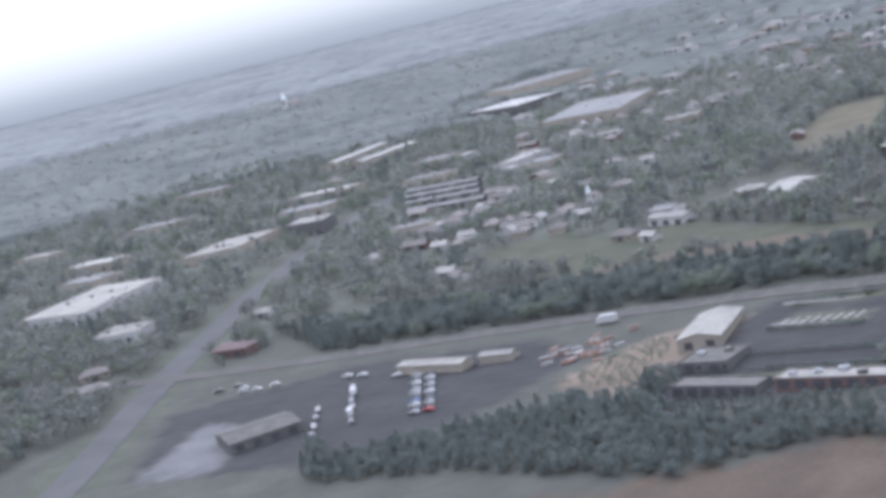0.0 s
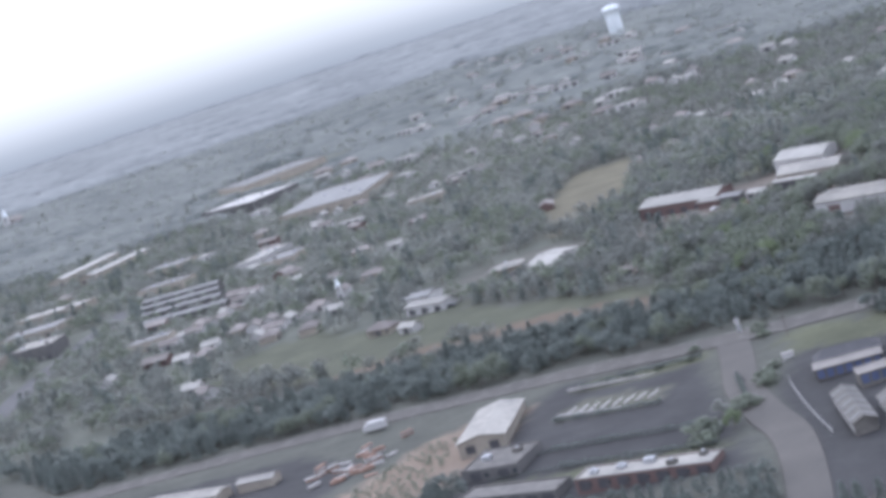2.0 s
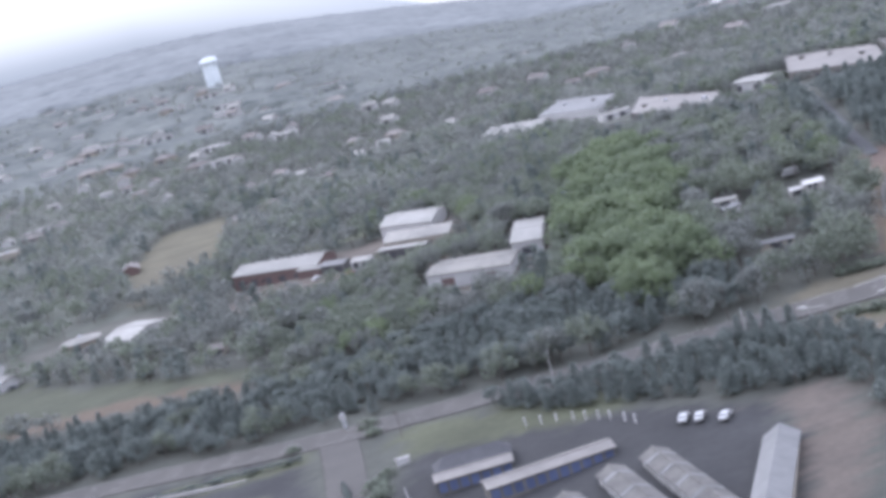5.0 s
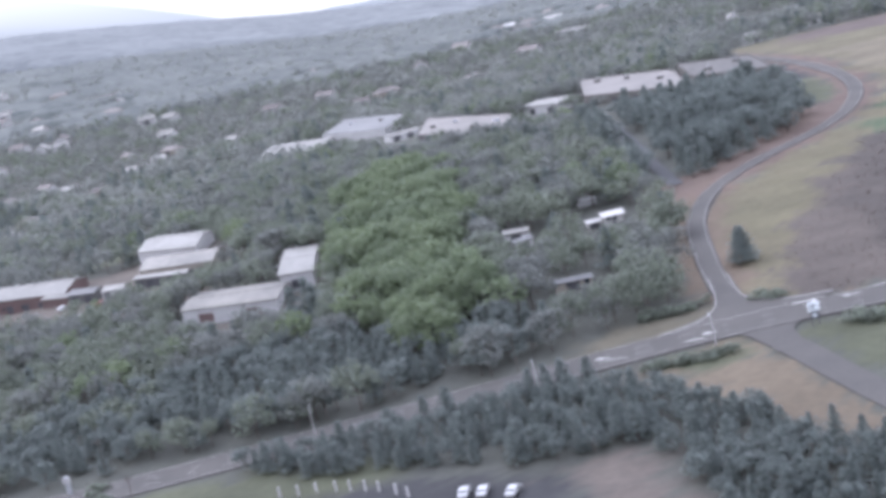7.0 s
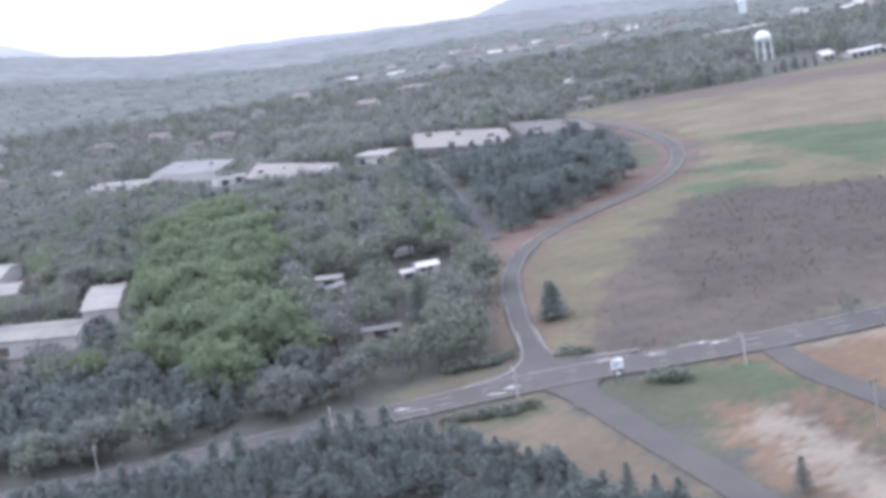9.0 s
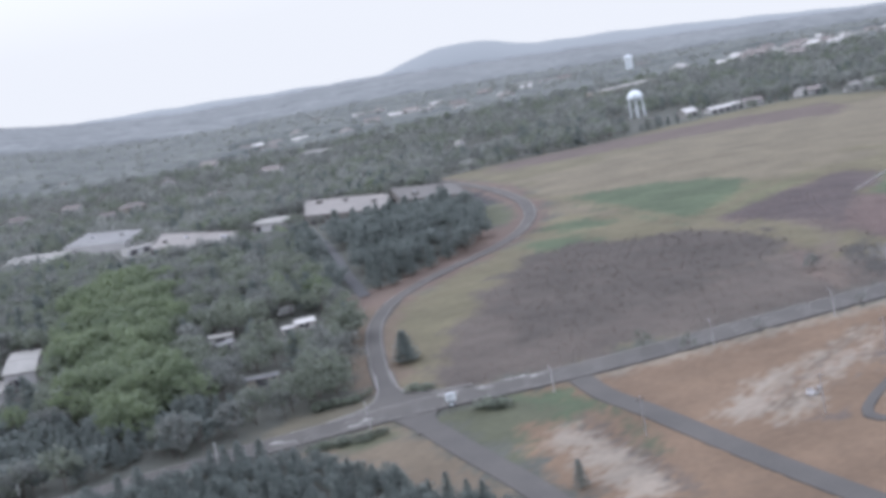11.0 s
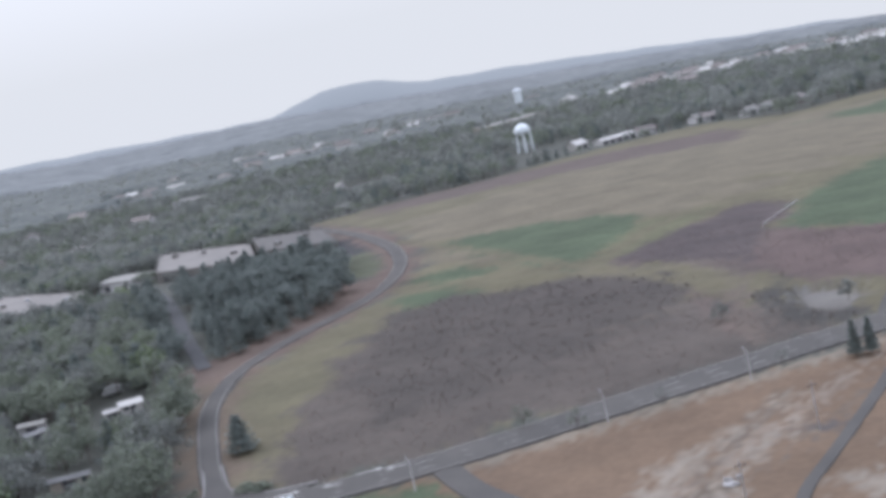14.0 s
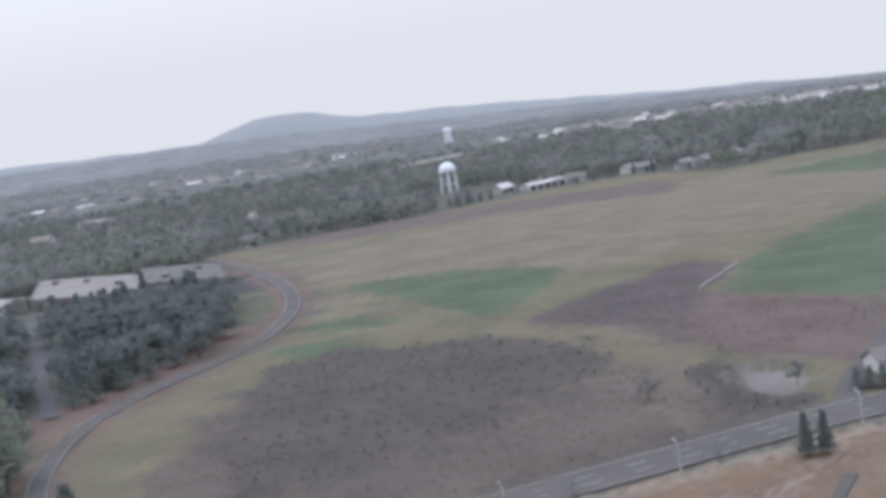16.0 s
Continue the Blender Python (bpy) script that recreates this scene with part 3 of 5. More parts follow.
def building(name, x, y, w, d, rot, h, walls, roofing, roof="flat", rise=1.5, label="", category="building", skew=0.0, units=0, doors=0, door_mat=None, windows=0, back_doors=False, group="", along="x", door_w=3.0, door_h=0.0, pipes=0):
    """A house or hall with walls, a roof of real thickness, doors and windows on its south side, and plant on a flat roof."""
    low = footprint(x, y, w, d, rot, skew)
    e = thing(name, x, y, rot, gz(x, y), label, category, group)
    base = min(0, low - gz(x, y)) - 0.4
    k = skew / d
    t = 0.25
    bm = bmesh.new()
    X, Y = w / 2, d / 2
    add_box(bm, -X, X, -Y, -Y + t, base, h, k)
    add_box(bm, -X, X, Y - t, Y, base, h, k)
    add_box(bm, -X, -X + t, -Y + t, Y - t, base, h, k)
    add_box(bm, X - t, X, -Y + t, Y - t, base, h, k)
    if roof == "gable":
        for s in (-1, 1):
            if along == "x":
                tri = [(s * X + k * -Y, -Y, h), (s * X + k * Y, Y, h), (s * X, 0, h + rise)]
            else:
                tri = [(-X + k * s * Y, s * Y, h), (X + k * s * Y, s * Y, h), (k * s * Y, s * Y, h + rise)]
            a = [bm.verts.new(p) for p in tri]
            off = (-s * t, 0, 0) if along == "x" else (0, -s * t, 0)
            b = [bm.verts.new(tuple(np.add(p, off))) for p in tri]
            bm.faces.new(a), bm.faces.new(b[::-1])
            for i in range(3):
                bm.faces.new((a[i], a[(i + 1) % 3], b[(i + 1) % 3], b[i]))
    part("wall", bm, walls, e)
    o, th = 0.5, 0.18
    bm = bmesh.new()
    if roof == "flat":
        add_box(bm, -X + t, X - t, -Y + t, Y - t, h - 0.45, h - 0.25, k)
        part("roof", bm, roofing, e)
        bm = bmesh.new()
        for a in ((-X - .06, X + .06, -Y - .06, -Y + .3), (-X - .06, X + .06, Y - .3, Y + .06), (-X - .06, -X + .3, -Y + .3, Y - .3), (X - .3, X + .06, -Y + .3, Y - .3)):
            add_box(bm, *a, h, h + 0.15, k)
        part("roof_edge", bm, roofing, e)
    else:
        ridge = ((-X - o, 0), (X + o, 0)) if along == "x" else ((0, -Y - o), (0, Y + o))
        sides = (((-X - o, -Y - o), (X + o, -Y - o)), ((-X - o, Y + o), (X + o, Y + o))) if along == "x" else (((-X - o, -Y - o), (-X - o, Y + o)), ((X + o, -Y - o), (X + o, Y + o)))
        hip = min(X, Y) * 0.8 if roof == "hip" else 0.0
        if hip:
            ridge = ((-X + hip, 0), (X - hip, 0)) if along == "x" else ((0, -Y + hip), (0, Y - hip))
        drop = rise * o / max(min(X, Y), 0.1)
        top = []
        for s in sides:
            q = [(*s[0], h - drop), (*s[1], h - drop), (*ridge[1], h + rise), (*ridge[0], h + rise)]
            top.append([(a + k * b, b, c) for a, b, c in q])
        if hip:
            for i in (0, 1):
                q = [(*sides[0][i], h - drop), (*sides[1][i], h - drop), (*ridge[i], h + rise)]
                top.append([(a + k * b, b, c) for a, b, c in q])
        for q in top:
            a = [bm.verts.new((p[0], p[1], p[2] + th)) for p in q]
            b = [bm.verts.new(p) for p in q]
            bm.faces.new(a), bm.faces.new(b[::-1])
            for i in range(len(q)):
                bm.faces.new((a[i], a[(i + 1) % len(q)], b[(i + 1) % len(q)], b[i]))
        r = part("roof", bm, roofing, e)
        if roof == "gable" and min(w, d) > 5 and along == "x":
            bm = bmesh.new()
            add_box(bm, -X - o, X + o, -0.25, 0.25, h + rise + th, h + rise + th + 0.12, k)
            part("ridge_cap", bm, roofing, r)
    rng = random.Random(int(abs(x * 7 + y * 13)))
    for i in range(units):
        px, py = (-X + w * (i + 0.6) / (units + 0.2)), rng.uniform(-0.25, 0.3) * d
        ux = rng.uniform(0.8, 1.5)
        u = part("roof_unit", box(px - ux + k * py, px + ux + k * py, py - 1.0, py + 1.0, h - 0.25, h + rng.uniform(0.6, 1.2), 0, 0.06), STEEL if rng.random() < 0.6 else STAINED, e)
        part("fan_guard", tube(0.45, 0.45, u.data.vertices[0].co.z, h + 1.25, 10, px + k * py, py), STEEL, u)
    hd = door_h or min(2.6, h * 0.8)
    for i in range(doors):
        px = -X + w * (i + 0.5) / doors
        dw = min(door_w, w / doors * 0.72) / 2
        for yy, s in ((-Y, -1), (Y, 1)) if back_doors else ((-Y, -1),):
            q = part("door", box(px - dw + k * yy, px + dw + k * yy, yy + s * 0.03, yy + s * 0.1, 0.05, hd), door_mat or DARK_DOOR, e)
            part("door_frame", box(px - dw - 0.15 + k * yy, px + dw + 0.15 + k * yy, yy + s * 0.005, yy + s * 0.028, 0.05, hd + 0.15), walls, q)
    for i in range(windows):
        px = -X + w * (i + 0.5) / windows + w / windows * (0.25 if doors else 0)
        if abs(px) > X - 0.9:
            continue
        q = part("window", box(px - 0.6 + k * -Y, px + 0.6 + k * -Y, -Y - 0.06, -Y - 0.02, 1.0, 2.1), GLASS, e)
        part("sill", box(px - 0.7 + k * -Y, px + 0.7 + k * -Y, -Y - 0.14, -Y - 0.005, 0.88, 0.98), walls, q)
    for i in range(pipes):
        px = -X + w * (i + 0.5) / pipes
        part("post", tube(0.09, 0.09, base, h, 6, px, -Y + 0.3), STEEL, e)
    return e


W, C, Gr, Sh = WHITE_ROOF, CREAM_ROOF, GREY_ROOF, SHINGLE
# town and works to the west
building("warehouse", -721, 432, 60, 88, 0, 6, WHITE_WALL, C, units=6, label="large warehouse with a stained cream flat roof", category="warehouse", skew=-24, doors=6)
building("workshop", -605, 353, 30, 26, 7, 5, WHITE_WALL, C, units=3, label="low workshop with a bright flat roof and three vents", category="workshop", skew=-7, doors=3)
building("factory", -726, 566, 44, 62, 23, 7, TAN_WALL, C, units=7, label="long factory with a cream flat roof full of vents", category="factory", skew=12, doors=4)
building("factory", -690, 612, 34, 30, 0, 9, DARK_WALL, C, units=3, label="tall dark-walled factory with a pale flat roof", category="factory", skew=-12, doors=4)
building("warehouse", -934, 965, 18, 110, 11, 6, TAN_WALL, W, "gable", 1.5, label="long narrow warehouse with a white metal roof", category="warehouse", along="y", doors=2)
building("warehouse", -882, 945, 18, 95, 5, 6, TAN_WALL, W, "gable", 1.5, label="long narrow warehouse with a white metal roof", category="warehouse", along="y", doors=2)
building("mill", -872, 1165, 84, 75, -17, 7, DARK_WALL, BRIGHT_ROOF, units=8, label="broad dark-walled mill with a cream flat roof", category="mill", skew=-13, doors=6)
building("mill", -700, 1045, 84, 140, 0, 7, TAN_WALL, Gr, units=5, label="very large mill with a grey gravel roof", category="mill", skew=-40, doors=6)
building("mill", -945, 1330, 100, 110, -38, 7, TAN_WALL, Gr, units=4, label="very large mill with a grey gravel roof", category="mill", skew=-28)
building("warehouse", -631, 802, 20, 48, 17, 6, WHITE_WALL, W, units=3, label="warehouse with a bright white flat roof", category="warehouse", skew=14, doors=2)
building("warehouse", -598, 778, 26, 34, 10, 5, TAN_WALL, Gr, units=2, label="low warehouse with a grey flat roof", category="warehouse", doors=2)
for i, (bx, by) in enumerate(((-652, 722), (-634, 696), (-614, 668), (-588, 636))):
    building("shed_row", bx, by, 62, 9, 6, 4, DARK_WALL, Gr, "gable", 1.2, label="long low shed in a row of parallel sheds", category="shed", group="parallel long sheds", doors=9)
for bx, by, bw, bd, r, m in ((-760, 690, 46, 30, 15, Gr), (-800, 760, 60, 24, 10, W), (-700, 770, 40, 22, 5, Gr), (-560, 560, 26, 16, 20, Gr), (-800, 500, 40, 26, 0, Gr),
                             (-860, 560, 44, 24, 8, W), (-940, 700, 50, 30, 12, Gr), (-1000, 620, 40, 22, 0, C), (-1040, 860, 60, 30, 4, Gr), (-760, 860, 36, 30, 8, Gr), (-540, 900, 30, 18, 20, W)):
    building("works_building", bx, by, bw, bd, r, 6, TAN_WALL, m, units=2, label="plain works building with a flat roof", category="works building", group="town works buildings", doors=3)
building("shop", -332, 478, 24, 12, -15, 4, WHITE_WALL, W, "gable", 1.0, label="low white shop with a pale metal roof", category="shop", doors=3, windows=3)
building("shop", -348, 503, 13, 14, -7, 4, WHITE_WALL, Gr, "gable", 1.2, label="small shop with a grey roof", category="shop", doors=2, windows=2)
building("hall", -277, 502, 19, 26, -30, 3.6, WHITE_WALL, W, "gable", 1.6, label="white hall with a pale gabled roof", category="hall", doors=2, windows=3, skew=-10)
building("house", -347, 455, 13, 9, -10, 3, TAN_WALL, Sh, "hip", 2.4, label="house with a brown hipped shingle roof", category="house", doors=1, windows=3)
building("house", -326, 442, 10, 6, -20, 3, WHITE_WALL, W, "gable", 1.4, label="small white house with a pale roof", category="house", doors=1, windows=2)
building("house", -523, 377, 10, 7, 10, 3, WHITE_WALL, W, "gable", 1.5, label="small white house at the edge of the trees", category="house", doors=1, windows=2)
building("cabin", -214, 426, 6, 5, 5, 2.6, TAN_WALL, Sh, "gable", 1.3, label="small tan cabin among bare trees", category="cabin", doors=1, windows=1)
building("barn", -222, 543, 46, 24, -22, 5.0, BRICK_WALL, W, "gable", 2.0, label="long red barn with a pale metal roof", category="barn", skew=-8, doors=6, windows=5)
building("lean_to", -203, 521, 13, 6, -28, 3, BRICK_WALL, W, "gable", 0.6, label="open lean-to with a white metal roof", category="lean-to", pipes=4)
building("work_hall", -165, 553, 29, 26, -30, 5.5, WHITE_WALL, W, "gable", 1.8, label="tall white metal work hall", category="work hall", skew=-14, doors=2, windows=3)
building("work_hall", -154, 514, 30, 22, -20, 4.2, TAN_WALL, CREAM_ROOF, "gable", 1.8, label="cream-roofed metal work hall", category="work hall", skew=-8, doors=3, windows=4)
building("canopy", -158, 499, 22, 5, -22, 3.4, DARK_WALL, W, "gable", 0.5, label="open loading canopy with a pale roof", category="canopy", pipes=6, doors=5)
building("storage_shed", -190, 512, 12, 7, -24, 3.4, DARK_WALL, Gr, "gable", 0.9, label="small dark storage shed beside the barn", category="shed", doors=2)
building("storage_shed", -176, 502, 9, 6, -24, 3.2, WHITE_WALL, W, "gable", 0.8, label="small white storage shed", category="shed", doors=2)
building("metal_hall", -118, 424.5, 32, 21, -19.5, 4.2, WHITE_WALL, CREAM_ROOF, "gable", 0.9, label="long metal hall with a cream roof", category="metal hall", skew=-6, doors=2, door_mat=BRICK_WALL, door_w=5.0)
building("metal_hall", -101.5, 447, 11, 38, -15, 4.6, WHITE_WALL, W, "gable", 0.7, label="white-roofed metal hall with an open door", category="metal hall", skew=-14, doors=1, door_w=4)
building("warehouse", -166, 884, 46, 36, -31, 5.5, WHITE_WALL, W, units=0, label="white warehouse with a bright metal roof", category="warehouse", skew=-20, doors=5, windows=6, roof="gable", rise=1.0)
building("warehouse", -128, 912, 60, 50, -45, 7, WHITE_WALL, Gr, units=2, label="tall warehouse with a grey flat roof", category="warehouse", skew=-40, doors=4)
FOOT.append([(-105, 690), (-70, 640), (-30, 625), (0, 650), (-60, 720)])
building("warehouse", -56, 686, 72, 38, -54, 5, DARK_WALL, DULL_ROOF, units=4, label="low brick warehouse with a cream flat roof", category="warehouse", skew=-50, doors=5)
building("warehouse", 20, 668, 56, 52, -43, 4.6, STAINED, DULL_ROOF, units=3, label="very long warehouse with a pale flat roof", category="warehouse", skew=-47, doors=5)
building("warehouse", 57, 633, 38, 44, -41, 4.2, STAINED, STAINED, units=2, label="long warehouse with a weathered grey roof", category="warehouse", skew=-39, doors=4)
building("depot", -14, 690, 22, 18, -45, 4, WHITE_WALL, W, "gable", 0.8, label="small white depot beside the warehouse", category="depot", doors=2)
building("house", -6.4, 401, 5.6, 5, 8, 2.3, BRIGHT_ROOF, BRIGHT_ROOF, "gable", 0.8, label="small white house alone among trees", category="house", windows=3, doors=1, door_w=0.9)
building("annex", -11.6, 400.6, 3.6, 3, 8, 1.7, BRIGHT_ROOF, BRIGHT_ROOF, "gable", 0.5, label="small white annex beside the house", category="annex", doors=1)
building("trailer_home", -33, 410, 7, 3, -10, 2.6, WHITE_WALL, W, "gable", 0.5, label="pale trailer home under bare trees", category="trailer", doors=1, windows=2)
building("trailer_home", -32, 399, 6, 3, 40, 2.6, WHITE_WALL, Gr, "gable", 0.5, label="pale trailer home under bare trees", category="trailer", doors=1, windows=2)
building("trailer_home", -20, 350, 9, 3, 0, 2.4, TAN_WALL, Gr, "gable", 0.5, label="long tan trailer home in the woods", category="trailer", doors=1, windows=2)
building("trailer_home", -179, 690, 9, 5, 0, 3, WHITE_WALL, W, "gable", 0.9, label="white trailer home in a clearing", category="trailer", doors=1, windows=2)
# storage units
building("storage_units", -93, 246, 17, 5.5, 15, 2.8, STAINED, DULL_ROOF, "gable", 0.7, label="row of storage units with blue doors", category="storage units", group="storage rows", doors=7, door_mat=BLUE_DOOR, door_w=1.9)
building("storage_units", -75, 237, 28, 6, 23, 2.8, STAINED, DULL_ROOF, "gable", 0.7, label="long row of storage units with blue doors", category="storage units", group="storage rows", doors=11, door_mat=BLUE_DOOR, door_w=1.9)
building("office", -94, 252, 17, 6, 16, 2.8, DARK_WALL, DARK_SHINGLE, "hip", 1.9, label="long low office with a dark hipped roof", category="office", doors=1, windows=2)
for (x0, y0), (x1, y1) in (((-91, 226), (-81, 200)), ((-78, 217), (-64, 183)), ((-70, 220), (-52, 178)), ((-61, 228), (-41, 181)), ((-52, 231), (-36, 192))):
    lw = math.hypot(x1 - x0, y1 - y0)
    row = building("storage_units", (x0 + x1) / 2, (y0 + y1) / 2, lw, 5.6, math.degrees(math.atan2(y1 - y0, x1 - x0)), 2.6, STAINED, STAINED, "gable", 1.2,
             label="long gabled storage row with a stained pale roof", category="storage units", group="storage rows", doors=int(lw / 2.6), door_mat=WHITE_WALL, back_doors=True, door_w=2.0)
    for i in range(5):
        px = -lw / 2 + lw * (i + 0.5) / 5
        bm = bmesh.new()
        for q in ((-3.3, 2.75), (3.3, 2.75)):
            v = [bm.verts.new((px + u, yy, zz)) for u in (-0.7, 0.7) for yy, zz in ((q[0], 2.62), (0, 4.12), (0, 3.9), (q[0], 2.42))]
            for f in ((0, 1, 5, 4), (1, 2, 6, 5), (2, 3, 7, 6), (3, 0, 4, 7), (3, 2, 1, 0), (4, 5, 6, 7)):
                bm.faces.new([v[k] for k in f])
        part("roof_rib", bm, GREY_ROOF, row)
building("boat_shed", -28, 205, 6.4, 37, -6, 3.6, TAN_WALL, Gr, "gable", 2.0, label="long open-ended shed with a pale metal roof", category="shed", along="y", doors=1, door_w=4.6, door_h=3.2)
# shops and nursery along the main road
building("nursery_hall", -209, 267, 15, 34, 12, 3.8, TAN_WALL, CREAM_ROOF, "gable", 1.5, label="nursery hall with a long pale metal roof", category="nursery hall", along="y", doors=2)
building("shop_row", -177, 207, 31, 9, -8, 3.2, DARK_WALL, STAINED, units=0, label="low dark-walled shop row with a weathered roof", category="shop row", doors=6, windows=6)
building("shop_row", -137, 203, 38, 8.5, -5, 3.2, BRICK_WALL, C, units=5, label="low brick shop row with a white flat roof", category="shop row", doors=7, windows=7)
building("office", -192, 234, 18, 17, -2, 3.4, DARK_WALL, STAINED, units=2, label="square dark office with a weathered flat roof", category="office", doors=2, windows=4)
building("depot", -361, 196, 27, 23, 58, 3.6, DARK_WALL, STAINED, "gable", 1.5, label="low depot with a weathered brown gabled roof", category="depot", doors=4)
building("truck_shed", -327, 263, 33, 8, -5, 3.4, TAN_WALL, CREAM_ROOF, "gable", 0.8, label="long open truck shed with a pale roof", category="shed", pipes=8)
building("truck_shed", -300, 268, 14, 6, 4, 3.0, TAN_WALL, W, "gable", 0.7, label="short truck shed with a white roof", category="shed", pipes=4)
building("diner", -480, 309, 20, 10, 8, 4, BRICK_WALL, RED_ROOF, "hip", 2.2, label="roadside diner with a red roof", category="diner", doors=2, windows=4)
for bx, by, r in ((-520, 255, 50), (-548, 280, 50), (-562, 225, 55)):
    building("house", bx, by, 14, 9, r, 3.2, TAN_WALL, Sh, "hip", 2.2, label="low house with a grey shingle roof", category="house", group="houses by the highway", doors=1, windows=3)

# round pavilion
rx, ry = -308, 517
FOOT.append([(rx - 11, ry - 10), (rx + 11, ry - 10), (rx + 11, ry + 10), (rx - 11, ry + 10)])
rp = thing("pavilion", rx, ry, 10, label="round pavilion with a pale low roof", category="pavilion")
part("wall", turned([(7.4, -1.5), (7.4, 3.2)], 24), TAN_WALL, rp)
part("roof", turned([(9.0, 3.2), (9.0, 3.45), (5.0, 4.2), (0.4, 4.8)], 24), CREAM_ROOF, rp)
part("vent", turned([(0.7, 4.7), (0.7, 5.3), (0.1, 5.7)], 12), STEEL, rp)
part("door", box(-1.2, 1.2, -7.5, -7.3, 0.05, 2.3), DARK_DOOR, rp)

# scattered far houses
HOUSE_KINDS = []
for k, (hw, hd, wm, rm, rf) in enumerate(((12, 8, WHITE_WALL, Sh, "gable"), (14, 9, TAN_WALL, Sh, "hip"), (10, 7, WHITE_WALL, W, "gable"), (22, 12, WHITE_WALL, W, "flat"), (16, 9, BRICK_WALL, Sh, "gable"), (17, 11, WHITE_WALL, BRIGHT_ROOF, "gable"))):
    label = ("white house with a dark shingle roof", "tan house with a hipped shingle roof", "small white house with a pale roof", "white shop with a flat roof", "brick house with a dark shingle roof", "white building with a bright metal roof")[k]
    hx, hy = (-480, -545, -640, -560, -500, 420)[k], (640, 700, 900, 1010, 800, 1390)[k]
    HOUSE_KINDS.append(building("house" if k != 3 else "shop", hx, hy, hw, hd, 20 * k, 3.4, wm, rm, rf, 2.0, label=label, category="house" if k != 3 else "shop", group="town houses", doors=1 if k != 3 else 3, windows=3))
rng = random.Random(5)


def scatter_houses(n, ax, ay, bx, by, spread, kinds):
    for _ in range(n):
        s = rng.random()
        hx, hy = ax + (bx - ax) * s + rng.gauss(0, spread), ay + (by - ay) * s + rng.gauss(0, spread)
        if any(inside(p, np.array(hx), np.array(hy)) for p in FOOT) or any(near_line(l, np.array(hx), np.array(hy), w) for l, w in WIDE[:6]):
            continue
        if inside(HILL, np.array(hx), np.array(hy)):
            continue
        k = rng.choice(kinds)
        rot = rng.choice((5, 20, 95, 110, -30))
        footprint(hx, hy, 16, 10, rot, 0, 7.0 if hy > 800 else 2.0)
        big = 1.0 if k == 5 else 1.4 if hy > 1150 else 1.0
        copy_thing(HOUSE_KINDS[k], pose(hx, hy, gz(hx, hy) + 0.1, 0, 0, rot) @ Matrix.Scale(big, 4))


scatter_houses(46, -520, 520, -760, 1300, 70, (0, 1, 2, 3, 4))
scatter_houses(50, -560, 1150, -900, 2100, 110, (0, 1, 2, 3, 3))
scatter_houses(34, -420, 470, -560, 640, 40, (0, 1, 2))
scatter_houses(26, -480, 900, -700, 1900, 90, (0, 1, 2, 3))
scatter_houses(20, -330, 900, -420, 1500, 90, (0, 1, 2))
scatter_houses(16, -220, 1100, 60, 1500, 90, (0, 1, 3))
# the town behind the hill
scatter_houses(64, 440, 1450, 840, 1600, 60, (5, 5, 3, 0, 5))
scatter_houses(36, 620, 1320, 900, 1500, 60, (5, 3, 4, 5))
scatter_houses(26, 100, 1500, 330, 1900, 90, (5, 3, 0))
for hx, hy, k in ((134, 886, 2), (142, 890, 0), (177, 928, 2), (197, 932, 0), (190, 938, 4), (330, 905, 2), (338, 902, 0), (350, 868, 2), (362, 872, 2), (372, 880, 0), (388, 885, 4), (296, 905, 0), (100, 842, 2)):
    copy_thing(HOUSE_KINDS[k], pose(hx, hy, gz(hx, hy) + 0.1, 0, 0, 15 * k))
    footprint(hx, hy, 14, 9, 15 * k, 0, 7)
building("barn", 256, 918, 10, 8, 30, 3.4, BRIGHT_ROOF, BRIGHT_ROOF, "gable", 2.5, label="white barn at the edge of the hill", category="barn", doors=2)
building("market_hall", 277, 906, 26, 9, 20, 3.0, WHITE_WALL, BRIGHT_ROOF, "gable", 1.2, label="long market hall with a white roof", category="market hall", doors=5)
building("school", 305, 1330, 70, 18, 25, 5, TAN_WALL, BRIGHT_ROOF, "flat", label="long school with a white flat roof", category="school", windows=12)
building("school", 760, 1180, 60, 24, -20, 6, TAN_WALL, W, "flat", label="broad school with a pale flat roof", category="school", windows=10)

